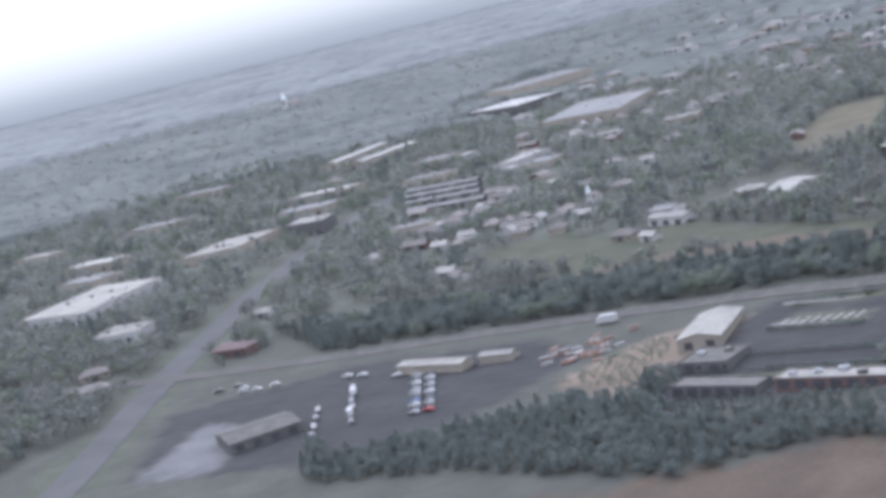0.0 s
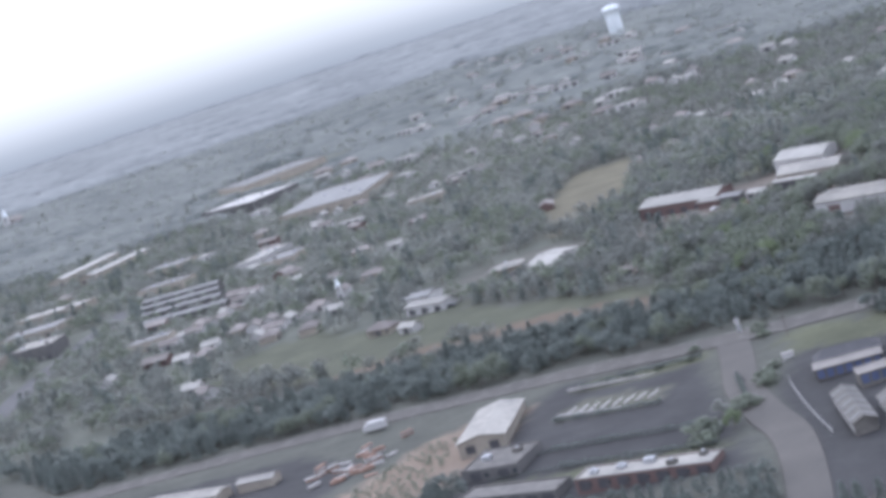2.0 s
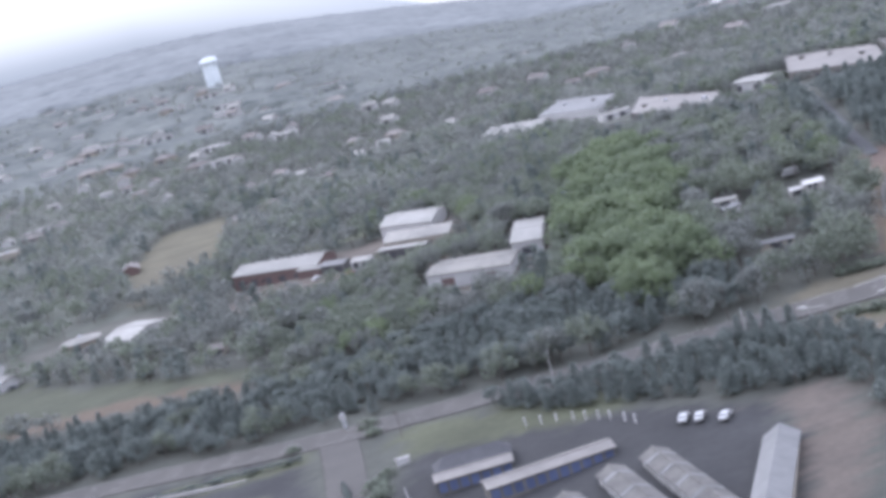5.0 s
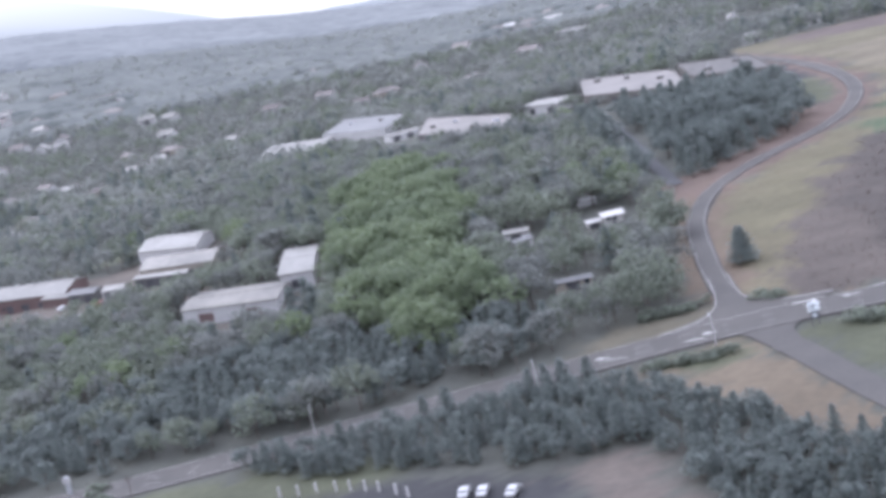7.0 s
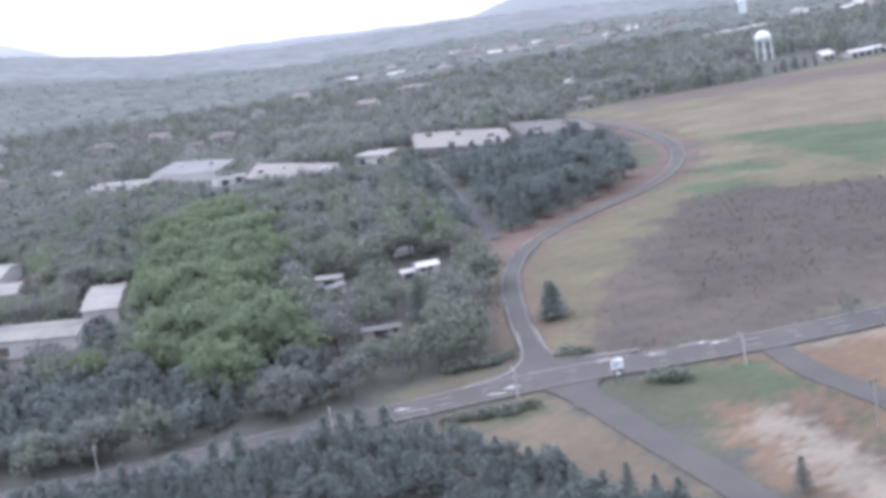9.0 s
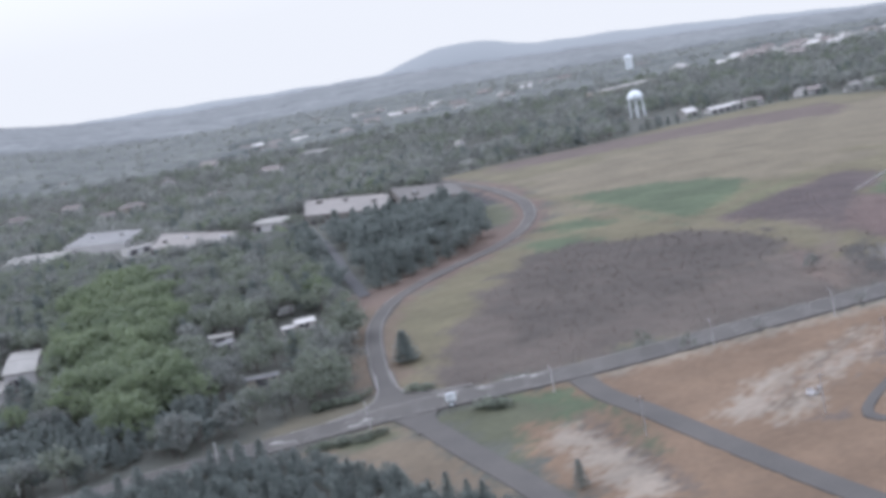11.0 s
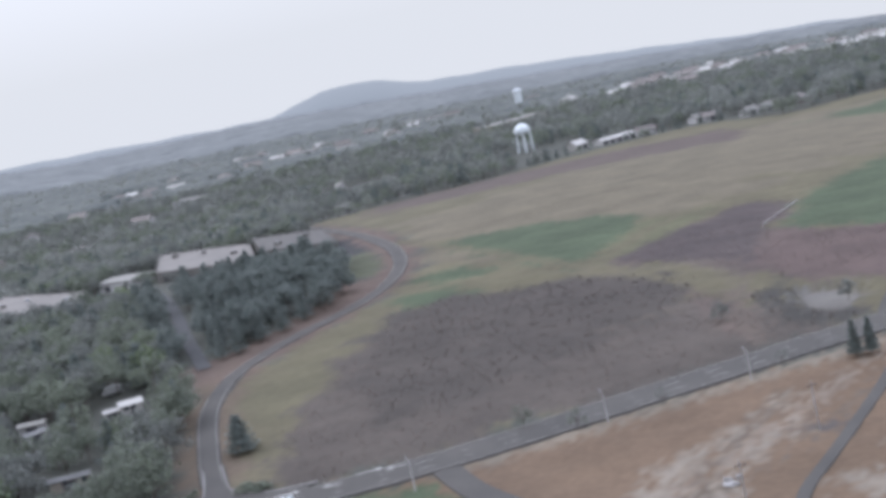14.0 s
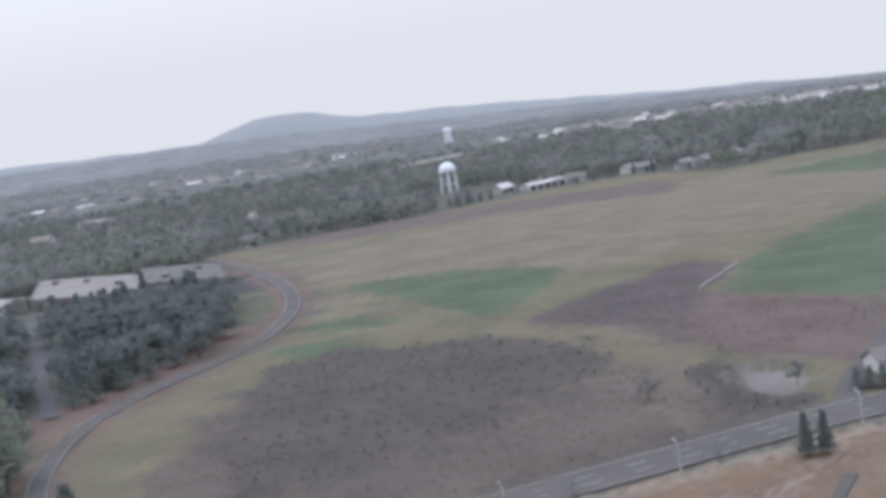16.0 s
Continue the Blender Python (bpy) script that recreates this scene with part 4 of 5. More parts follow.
# churches
for cx, cy, hh, tag in ((-439, 578, 12, "white church with a pointed steeple"), (128, 1120, 9, "white church with a square tower"), (-1490, 1500, 30, "pale church with a tall steeple")):
    footprint(cx, cy, 14, 18, 0, 0)
    ch = thing("church", cx, cy, 15, label=tag, category="church")
    s = hh / 12
    part("nave", box(-3.2 * s, 3.2 * s, 0, 13 * s, -0.6, 4 * s), WHITE_WALL, ch)
    bm = bmesh.new()
    ends = [[bm.verts.new(p) for p in ((-3.6 * s, yy, 3.9 * s), (3.6 * s, yy, 3.9 * s), (0, yy, 6.2 * s))] for yy in (-0.2, 13.3 * s)]
    bm.faces.new(ends[0]), bm.faces.new(ends[1][::-1])
    for i in range(3):
        bm.faces.new((ends[0][i], ends[0][(i + 1) % 3], ends[1][(i + 1) % 3], ends[1][i]))
    part("roof", bm, SHINGLE if hh > 9 else W, ch)
    tw = part("tower", box(-1.3 * s, 1.3 * s, -2.6 * s, 0, -0.6, 7.5 * s), WHITE_WALL, ch)
    part("spire", tube(1.7 * s, 0.05, 7.5 * s, hh * 1.02, 4, 0, -1.3 * s), W if hh == 9 else TANK, tw)
    part("belfry_louvre", box(-0.5 * s, 0.5 * s, -2.66 * s, -2.61 * s, 5 * s, 6.6 * s), DARK_DOOR, tw)
    part("door", box(-0.6 * s, 0.6 * s, -2.68 * s, -2.61 * s, 0, 2.0 * s), DARK_DOOR, tw)

# water towers
FOOT.extend(([(-18, 385), (2, 385), (0, 402), (-16, 402)], [(205, 870), (280, 870), (272, 1040), (228, 1040)], [(98, 1010), (165, 1010), (160, 1112), (112, 1112)], [(-60, 640), (0, 600), (60, 590), (60, 600), (0, 640)]))
wt = thing("water_tower", 247, 1023, 12, label="pale blue water tower on splayed legs", category="water tower")
part("tank", turned([(0.8, 12.0), (3.6, 12.5), (5.2, 13.6), (5.6, 15.0), (5.2, 16.8), (3.8, 18.6), (1.8, 19.6), (0.2, 19.9)], 28), TANK, wt, smooth=True)
part("walkway", turned([(5.5, 13.9), (6.3, 13.9), (6.3, 14.15), (5.5, 14.15)], 28), STEEL, wt)
part("riser", tube(0.7, 0.7, -1, 11.2, 12), TANK, wt)
for i in range(6):
    a = 2 * math.pi * i / 6
    part("leg", rod((6.2 * math.cos(a), 6.2 * math.sin(a), -1), (5.1 * math.cos(a), 5.1 * math.sin(a), 14.2), 0.45, 8), TANK, wt)
    b = a + math.pi / 3
    part("brace", rod((5.7 * math.cos(a), 5.7 * math.sin(a), 6), (5.7 * math.cos(b), 5.7 * math.sin(b), 6), 0.1), TANK, wt)
part("finial", tube(0.3, 0.2, 19.4, 20.4, 8), STEEL, wt)


def fluted_tower(x, y, h, r, label):
    """A broad column tower with flutes and a low domed tank."""
    e = thing("water_tower", x, y, 0, label=label, category="water tower")
    bm = bmesh.new()
    n = 48
    rings = []
    for z in (-3, h * 0.78):
        rings.append([bm.verts.new(((r * (0.86 if i % 4 < 2 else 0.78)) * math.cos(2 * math.pi * i / n), (r * (0.86 if i % 4 < 2 else 0.78)) * math.sin(2 * math.pi * i / n), z)) for i in range(n)])
    for i in range(n):
        bm.faces.new((rings[0][i], rings[0][(i + 1) % n], rings[1][(i + 1) % n], rings[1][i]))
    part("column", bm, TANK, e)
    part("tank", turned([(r * 0.8, h * 0.74), (r, h * 0.8), (r, h * 0.88), (r * 0.88, h * 0.935), (r * 0.55, h * 0.98), (0.2, h)], 32), TANK, e, smooth=True)
    part("railing", turned([(r * 0.5, h * 0.99), (r * 0.5, h * 1.015)], 24), STEEL, e)
    part("door", box(-1.2, 1.2, -r * 0.9, -r * 0.84, 0, 3), DARK_DOOR, e)


fluted_tower(-700, 1892, 42, 12, "pale fluted water tower above the town")
fluted_tower(396, 1690, 21, 5.0, "pale fluted water tower behind the woods")

# ---- vehicles ----
CARS = []


def make_car(paint, label, kind="car"):
    long, wide, tall = {"car": (4.4, 1.8, 1.4), "van": (5.4, 2.1, 2.4), "truck": (8.5, 2.5, 3.4)}[kind]
    e = thing(kind, 0, 0, 0, 0, label, kind)
    X, Y = long / 2, wide / 2
    bm = bmesh.new()
    if kind == "car":
        prof = [(-X, 0.35), (-X, 0.85), (-X * 0.62, 0.95), (-X * 0.36, tall), (X * 0.45, tall), (X * 0.8, 0.98), (X, 0.9), (X, 0.35)]
    elif kind == "van":
        prof = [(-X, 0.4), (-X, 1.0), (-X * 0.8, 1.15), (-X * 0.6, tall), (X, tall), (X, 0.4)]
    else:
        prof = [(-X, 0.5), (-X, 1.6), (-X * 0.86, 2.4), (-X * 0.6, 2.4), (-X * 0.6, tall), (X, tall), (X, 0.7), (-X * 0.5, 0.5)]
    a = [bm.verts.new((p[0], -Y, p[1])) for p in prof]
    b = [bm.verts.new((p[0], Y, p[1])) for p in prof]
    bm.faces.new(a), bm.faces.new(b[::-1])
    for i in range(len(prof)):
        bm.faces.new((a[i], a[(i + 1) % len(prof)], b[(i + 1) % len(prof)], b[i]))
    bmesh.ops.bevel(bm, geom=bm.edges[:], offset=0.06, segments=1, affect="EDGES")
    body = part("body", bm, paint, e)
    if kind == "car":
        part("window", box(-X * 0.3, X * 0.42, -Y - 0.02, Y + 0.02, 0.98, tall - 0.12), GLASS, body)
        part("windscreen", box(-X * 0.56, -X * 0.42, -Y * 0.85, Y * 0.85, 1.0, 1.24), GLASS, body)
    else:
        part("windscreen", box(-X * (0.78 if kind == "van" else 0.955), -X * (0.7 if kind == "van" else 0.9), -Y * 0.88, Y * 0.88, tall * 0.55, tall * 0.66), GLASS, body)
    for sx in (-0.62, 0.62):
        for sy in (-1, 1):
            w = part("wheel", rod((X * sx, sy * (Y - 0.22), 0.36), (X * sx, sy * (Y + 0.03), 0.36), 0.36, 12), TYRE, e)
            part("rim", rod((X * sx, sy * (Y + 0.03), 0.36), (X * sx, sy * (Y + 0.05), 0.36), 0.2, 10), STEEL, w)
    for sy in (-0.7, 0.7):
        part("headlight", box(-X - 0.02, -X + 0.03, sy * Y - 0.16, sy * Y + 0.16, 0.6, 0.78), WHITE_ROOF, body)
    return e


for p, l in zip(CAR_PAINTS, ("white car parked on the lot", "silver car parked on the lot", "dark car parked on the lot", "red car parked on the lot", "blue car parked on the lot")):
    CARS.append(make_car(p, l))
VAN = make_car(CAR_PAINTS[0], "white van parked on the lot", "van")
TRUCK = make_car(CAR_PAINTS[0], "white box truck parked on the lot", "truck")
used = set()


def park(ob, x, y, rot):
    m = pose(x, y, gz(x, y) + 0.32, 0, 0, rot)
    if ob.name in used:
        return copy_thing(ob, m)
    used.add(ob.name)
    ob.matrix_basis = m
    return ob


for i in range(6):
    park((CARS[0], VAN, CARS[1])[i % 3], -357 + 31 * i / 5 + 0.8 * (i % 2), 247 - 40 * i / 5, 128)
for i in range(4):
    park(CARS[i % 2], -354 + 21 * i / 3, 222 - 28 * i / 3, 128)
for i in range(11):
    park(CARS[(1, 2, 0, 2, 1, 1, 2, 4, 0, 2, 1)[i]], -331 + 31 * i / 10, 255 - 43 * i / 10, 12)
    park(CARS[(2, 0, 2, 1, 2, 0, 2, 2, 1, 2, 3)[i]], -325 + 30 * i / 10, 256 - 42 * i / 10, 12)
for x, y, k, r in ((-46, 247.5, 0, 80), (-42.5, 246, 0, 80), (-37, 243, 0, 70), (-372, 262, 0, 20), (-364, 262, 0, 15), (-338, 262, 1, 30), (-343, 258, 0, 20), (-430, 258, 2, 30), (-424, 255, 0, 30), (-436, 252, 2, 35), (-420, 250, 1, 30), (-414, 252, 0, 30), (-408, 257, 0, 40),
                   (-262, 512, 0, 60), (-285, 482, 1, 10), (-318, 470, 2, 0), (-262, 545, 1, 80), (-268, 552, 2, 80), (-180, 493, 3, 20), (-172, 491, 0, 20), (-168, 484, 2, 5), (-138, 478, 1, 0), (-198, 506, 0, 60), (-125, 402, 0, 10), (-86, 424, 2, 30),
                   (-112, 398, 0, 40), (-140, 478, 3, 60), (-100, 866, 0, 10), (-210, 880, 1, 30), (-222, 886, 0, 20), (-232, 892, 3, 10), (-216, 896, 0, 0), (-300, 505, 2, 40), (-352, 492, 0, 30), (-370, 520, 1, 10)):
    park(CARS[k], x, y, r)
park(VAN, -12, 425, 20)
park(TRUCK, -270, 300, 5)

# ---- lamps, posts, poles, signs ----
lamp0 = None
for x, y, r in ((50, 281, 100), (91, 286.5, 95), (122, 287.5, 90), (6, 289, 100), (-31, 289, 95), (158, 292, 90), (-80, 299, 95)):
    if lamp0 is None:
        lamp0 = thing("street_lamp", x, y, r, label="tall galvanised street lamp with one curved arm", category="street lamp", group="street lamps")
        part("pole", tube(0.14, 0.09, -0.3, 5.8, 8), WHITE_WALL, lamp0)
        part("base", tube(0.24, 0.2, -0.3, 0.5, 8), CONCRETE, lamp0)
        arm = part("arm", rod((0, 0, 5.75), (1.5, 0, 6.25), 0.07), WHITE_WALL, lamp0)
        part("lamp_head", box(1.4, 2.1, -0.14, 0.14, 6.18, 6.32, 0, 0.03), STEEL, arm)
    else:
        copy_thing(lamp0, pose(x, y, gz(x, y), 0, 0, r))
for x, y, h in ((-35, 304, 9), (-78, 306, 8.5), (-130, 309, 9), (97, 228, 9), (121, 253, 9), (62, 240, 9), (-118, 286, 7)):
    e = thing("utility_pole", x, y, 8, label="weathered wooden utility pole with a crossarm", category="utility pole", group="utility poles")
    part("pole", tube(0.13, 0.08, -0.4, h, 8), STEEL if x > 60 else BARK, e)
    cr = part("crossarm", box(-1.1, 1.1, -0.07, 0.07, h - 0.9, h - 0.75), BARK, e)
    for i in (-1, -0.4, 0.4, 1):
        part("insulator", tube(0.05, 0.04, h - 0.75, h - 0.6, 6, i, 0), STEEL, cr)
posts = smooth_line([(-87, 271), (-80, 268.5), (-72, 265.5), (-63, 260), (-57, 254)], 3.2)
post0 = None
for x, y in posts[1:]:
    if post0 is None:
        post0 = thing("bollard", x, y, 0, label="white concrete bollard beside the lot", category="bollard", group="white bollards")
        part("post", tube(0.26, 0.24, -0.3, 2.0, 10), WHITE_WALL, post0)
        part("cap", turned([(0.26, 2.0), (0.2, 2.12), (0.02, 2.2)], 10), WHITE_WALL, post0)
    else:
        copy_thing(post0, pose(x, y, gz(x, y)))
fence = thing("fence", -109, 245, 0, label="white post and rail fence along the entry road", category="fence")
run = smooth_line([(-110, 249), (-108, 243), (-103, 231), (-97, 218), (-90, 204)], 2.0)
for a, b in zip(run, run[1:]):
    dx, dy = a[0] + 109, a[1] - 245
    z = gz(*a) - gz(-109, 245)
    part("post", box(dx - 0.09, dx + 0.09, dy - 0.09, dy + 0.09, z - 0.2, z + 1.3), WHITE_WALL, fence)
    z1 = gz(*b) - gz(-109, 245)
    for h in (0.6, 1.1):
        part("rail", rod((dx, dy, z + h), (b[0] + 109, b[1] - 245, z1 + h), 0.05, 4), WHITE_WALL, fence)
sg = thing("road_sign", 26, 286, 10, label="white panel sign over a dark notice board by the junction", category="sign")
for s in (-0.7, 0.7):
    part("leg", box(s - 0.1, s + 0.1, -0.1, 0.1, -0.3, 1.4), DARK_WALL, sg)
pn = part("panel", box(-1.15, 1.15, -0.2, 0.2, 2.9, 4.7, 0, 0.05), TANK, sg)
lower = part("lower_panel", box(-0.8, 0.8, -0.18, 0.18, 1.3, 2.75, 0, 0.04), DARK_DOOR, sg)
part("notice", box(-0.55, 0.35, -0.22, -0.185, 1.7, 2.4), TANK, lower)
for i in range(3):
    part("text_bar", box(-0.8, 0.7 - 0.3 * i, -0.24, -0.205, 4.2 - 0.35 * i, 4.32 - 0.35 * i), DARK_DOOR, pn)
kiosk = thing("monument_sign", -114, 267, 20, label="pale masonry sign block on the lawn", category="sign")
part("block", box(-1.6, 1.6, -0.5, 0.5, -0.3, 1.5, 0, 0.08), WHITE_WALL, kiosk)
part("cap", box(-1.8, 1.8, -0.6, 0.6, 1.5, 1.7), CONCRETE, kiosk)
es = thing("entry_sign", -137, 303, 0, label="grey pylon sign at the entry road", category="sign")
part("pylon", box(-0.5, 0.5, -0.3, 0.3, -0.3, 4.5, 0, 0.05), STEEL, es)
part("panel", box(-0.9, 0.9, -0.36, -0.305, 3.0, 4.4), WHITE_WALL, es)
pipe = thing("white_fence_line", 177, 413, math.degrees(math.atan2(27, 22)), label="straight pale rail fence across the field", category="fence")
for i in range(12):
    part("post", box(i * 3.2 - 0.08, i * 3.2 + 0.08, -0.08, 0.08, -1.5, 1.0), WHITE_WALL, pipe)
part("rail", box(0, 35.2, -0.07, 0.07, 0.8, 1.0), WHITE_WALL, pipe)
for k, (x, y) in enumerate(((4, 293.4), (6.5, 295.4), (-13, 294.4), (-16, 296.6), (44, 298), (49, 296), (27, 299.2), (36, 296.8))):
    m = raw("turn_arrow", [(-3.4, -.3, 0), (0.8, -.3, 0), (0.8, .3, 0), (-3.4, .3, 0), (0.8, -1.0, 0), (3.0, 0, 0), (0.8, 1.0, 0)], [(0, 1, 2, 3), (4, 5, 6)], BRIGHT_ROOF)
    ar = new("road_arrow", m)
    ar.matrix_basis = pose(x, y, gz(x, y) + 0.42, 0, 0, 180 * (k % 2))
    tagged(ar, "white painted turn arrow on the asphalt", "road arrow", kind="structure")
# parking island with pale divider bars
for i in range(8):
    t = i / 7
    b = thing("parking_kerb", -183 + 28 * t, 269 - 3 * t, 78, label="pale concrete divider in the planted parking island", category="kerb", group="parking dividers")
    part("bar", box(-3.2, 3.2, -0.35, 0.35, -0.2, 0.35, 0, 0.05), CONCRETE, b)
for (x0, y0), (x1, y1) in (((-186, 265), (-152, 260)), ((-190, 286), (-145, 286))):
    b = thing("island_kerb", (x0 + x1) / 2, (y0 + y1) / 2, math.degrees(math.atan2(y1 - y0, x1 - x0)), label="long pale kerb of a parking island", category="kerb", group="island kerbs")
    part("bar", box(-math.hypot(x1 - x0, y1 - y0) / 2, math.hypot(x1 - x0, y1 - y0) / 2, -0.3, 0.3, -0.3, 0.45, 0, 0.04), CONCRETE, b)
# lumber and pallets on the yard
rng = random.Random(11)
for i in range(34):
    x, y = -262 + rng.gauss(0, 9), 262 + rng.gauss(0, 8)
    b = thing("lumber_stack", x, y, rng.uniform(0, 90), label="stack of sawn orange lumber on the yard", category="lumber stack", group="lumber stacks")
    for j in range(rng.randint(1, 3)):
        part("timber_block", box(-2.2, 2.2, -0.6 + 0.1 * j, 0.6 + 0.05 * j, 0.05 + 0.6 * j, 0.55 + 0.6 * j, 0, 0.04), ORANGE if rng.random() < 0.5 else CONCRETE, b)
for x, y, s in ((99, 241, 0.6),):
    b = thing("rubble_heap", x, y, 0, label="heap of pale broken rubble on cleared earth", category="rubble heap")
    bm = bmesh.new()
    bmesh.ops.create_icosphere(bm, subdivisions=3, radius=2.2 * s)
    for v in bm.verts:
        v.co *= 1 + 0.35 * noise.noise(v.co * 1.1)
        v.co.z = max(v.co.z * 0.35, -0.3)
    part("mound", bm, CONCRETE, b)
    for i in range(9):
        bm = bmesh.new()
        bmesh.ops.create_cube(bm, size=0.6)
        bmesh.ops.transform(bm, matrix=pose(rng.uniform(-2.6, 2.6), rng.uniform(-2, 2), rng.uniform(0.1, 0.7), rng.uniform(0, 90), rng.uniform(0, 90), 0), verts=bm.verts)
        part("block", bm, CONCRETE, b)

# ---- trees ----
def leaf_tree(kind, leaves, seed, size):
    """Unit tree, about 1 high: a tapered trunk with limbs, and a crown of loose leaf facets in lobes. Two arrays of triangles."""
    r = np.random.RandomState(seed)
    wood = []

    def limb(a, b, r0, r1):
        a, b = np.array(a, float), np.array(b, float)
        d = b - a
        u = np.cross(d, (0.3, 0.9, 0.2))
        u /= np.linalg.norm(u)
        v = np.cross(d, u) / np.linalg.norm(d)
        ring = [(u * math.cos(q) + v * math.sin(q)) for q in (0, 2.1, 4.2)]
        for i in range(3):
            j = (i + 1) % 3
            wood.append((a + ring[i] * r0, a + ring[j] * r0, b + ring[j] * r1))
            wood.append((a + ring[i] * r0, b + ring[j] * r1, b + ring[i] * r1))

    pts, out_way = [], []
    if kind == "pine":
        limb((0, 0, -0.05), (0, 0, 0.95), 0.022, 0.006)
        for _ in range(leaves):
            z = 0.16 + 0.84 * r.rand() ** 1.25
            rad = 0.42 * (1.04 - z) ** 0.6 * (0.7 + 0.3 * math.sin(z * 34 + r.rand()))
            a = r.rand() * 6.283
            q = rad * (0.45 + 0.6 * r.rand())
            pts.append((q * math.cos(a), q * math.sin(a), z - 0.1 * q))
            out_way.append((math.cos(a), math.sin(a), 0.75))
    else:
        limb((0, 0, -0.05), (0.01, 0.01, 0.45), 0.02, 0.012)
        lobes = []
        for i in range(8):
            a, z = i * 2.4 + r.rand(), 0.36 + 0.42 * r.rand()
            c = np.array([0.36 * math.cos(a) * (1.2 - 0.75 * z), 0.36 * math.sin(a) * (1.2 - 0.75 * z), z])
            lobes.append((c, 0.16 + 0.09 * r.rand()))
            limb((0.01, 0.01, 0.3 + 0.02 * i), tuple(c), 0.011, 0.004)
        lobes.append((np.array([0, 0, 0.8]), 0.2))
        for _ in range(leaves):
            c, q = lobes[r.randint(len(lobes))]
            d = r.normal(size=3)
            d /= np.linalg.norm(d)
            pts.append(c + d * q * (0.62 + 0.42 * r.rand()) * (1, 1, 0.85))
            out_way.append(d + (0, 0, 0.35))
    pts = np.array(pts)
    out = []
    for p, face in zip(pts, out_way):
        face = np.asarray(face) / np.linalg.norm(face) + r.normal(size=3) * 0.38
        d1 = np.cross(face, r.normal(size=3))
        d1 /= np.linalg.norm(d1)
        d2 = np.cross(face, d1)
        d2 /= np.linalg.norm(d2)
        s = size * (0.6 + 0.8 * r.rand())
        out.append((p - d1 * s * 0.6, p + d1 * s * 0.6 + d2 * s * 0.2, p + d2 * s))
    return np.array(out), np.array(wood)


def soup(name, tris, mat, parent=None):
    """One mesh from loose triangles."""
    n = len(tris)
    me = bpy.data.meshes.new(name)
    me.vertices.add(n * 3)
    me.vertices.foreach_set("co", tris.reshape(-1).astype(np.float32))
    me.loops.add(n * 3)
    me.loops.foreach_set("vertex_index", np.arange(n * 3, dtype=np.int32))
    me.polygons.add(n)
    me.polygons.foreach_set("loop_start", np.arange(n, dtype=np.int32) * 3)
    me.materials.append(mat)
    me.update(calc_edges=True)
    return part(name, me, mat, parent)


def free_of_things(x, y, margin=3.5, ground=True):
    keep = np.ones(len(x), bool)
    if ground:
        for poly in BARE_GROUND:
            keep &= ~inside(poly, x, y)
    for line, w in WIDE:
        keep &= ~near_line(smooth_line(line, 12), x, y, w / 2 + margin)
    for poly in FOOT:
        px, py = zip(*poly)
        some = keep & (x > min(px)) & (x < max(px)) & (y > min(py)) & (y < max(py))
        if some.any():
            keep[some] &= ~inside(poly, x[some], y[some])
    return keep


def jittered(x0, x1, y0, y1, step, seed, jitter=0.45):
    r = np.random.RandomState(seed)
    X, Y = np.meshgrid(np.arange(x0, x1, step), np.arange(y0, y1, step))
    return (X + step * jitter * r.uniform(-1, 1, X.shape)).ravel(), (Y + step * jitter * r.uniform(-1, 1, Y.shape)).ravel()


def open_fronts(x, y):
    """Trees on the south side of buildings are kept low: a factor for each."""
    out = np.ones(len(x))
    away = np.stack([x - 5, y + 80]) / np.hypot(x - 5, y + 80)
    for poly in FOOT:
        px, py = zip(*poly)
        some = np.nonzero((x > min(px) - 30) & (x < max(px) + 30) & (y > min(py) - 34) & (y < max(py)))[0]
        for k in (6, 13, 20, 27):
            if len(some):
                hit = inside(poly, x[some] + away[0, some] * k, y[some] + away[1, some] * k)
                out[some[hit]] = np.minimum(out[some[hit]], 0.42 + 0.012 * k)
    return out


def plant(name, x, y, kind, leaves, size, heights, mat, label, seed, woody=True, variants=5):
    """A wood as one mesh of leaves, with one of trunks under it."""
    if not len(x):
        return
    r = np.random.RandomState(seed)
    temps = [leaf_tree(kind, leaves, seed * 31 + k, size) for k in range(variants)]
    if woody == "plain":
        temps = [(a, b[:6]) for a, b in temps]
    which = r.randint(variants, size=len(x))
    h = r.uniform(*heights, size=len(x)) * open_fronts(x, y)
    a = r.uniform(0, 6.283, size=len(x))
    wide = r.uniform(0.85, 1.25, size=len(x))
    z = ground_z(x, y)
    crowns, trunks = [], []
    for k in range(variants):
        idx = np.nonzero(which == k)[0]
        c, s = np.cos(a[idx]) * h[idx] * wide[idx], np.sin(a[idx]) * h[idx] * wide[idx]
        for source, sink in ((temps[k][0], crowns), (temps[k][1], trunks)):
            t = source.reshape(-1, 3)
            px = t[None, :, 0] * c[:, None] - t[None, :, 1] * s[:, None] + x[idx][:, None]
            py = t[None, :, 0] * s[:, None] + t[None, :, 1] * c[:, None] + y[idx][:, None]
            pz = t[None, :, 2] * h[idx][:, None] + z[idx][:, None]
            sink.append(np.stack([px, py, pz], -1).reshape(-1, 3, 3))
    e = tagged(new(name), label, "woods", kind="stuff")
    soup("crown", np.concatenate(crowns), mat, e)
    if woody:
        soup("trunk", np.concatenate(trunks), BARK, e)


def view_wedge(x, y, left=62, right=-30):
    a = np.degrees(np.arctan2(-(x - 10), y + 190))
    b = np.degrees(np.arctan2(-(x - 40), y - 20))
    return (a < left) & (b > right - 6)


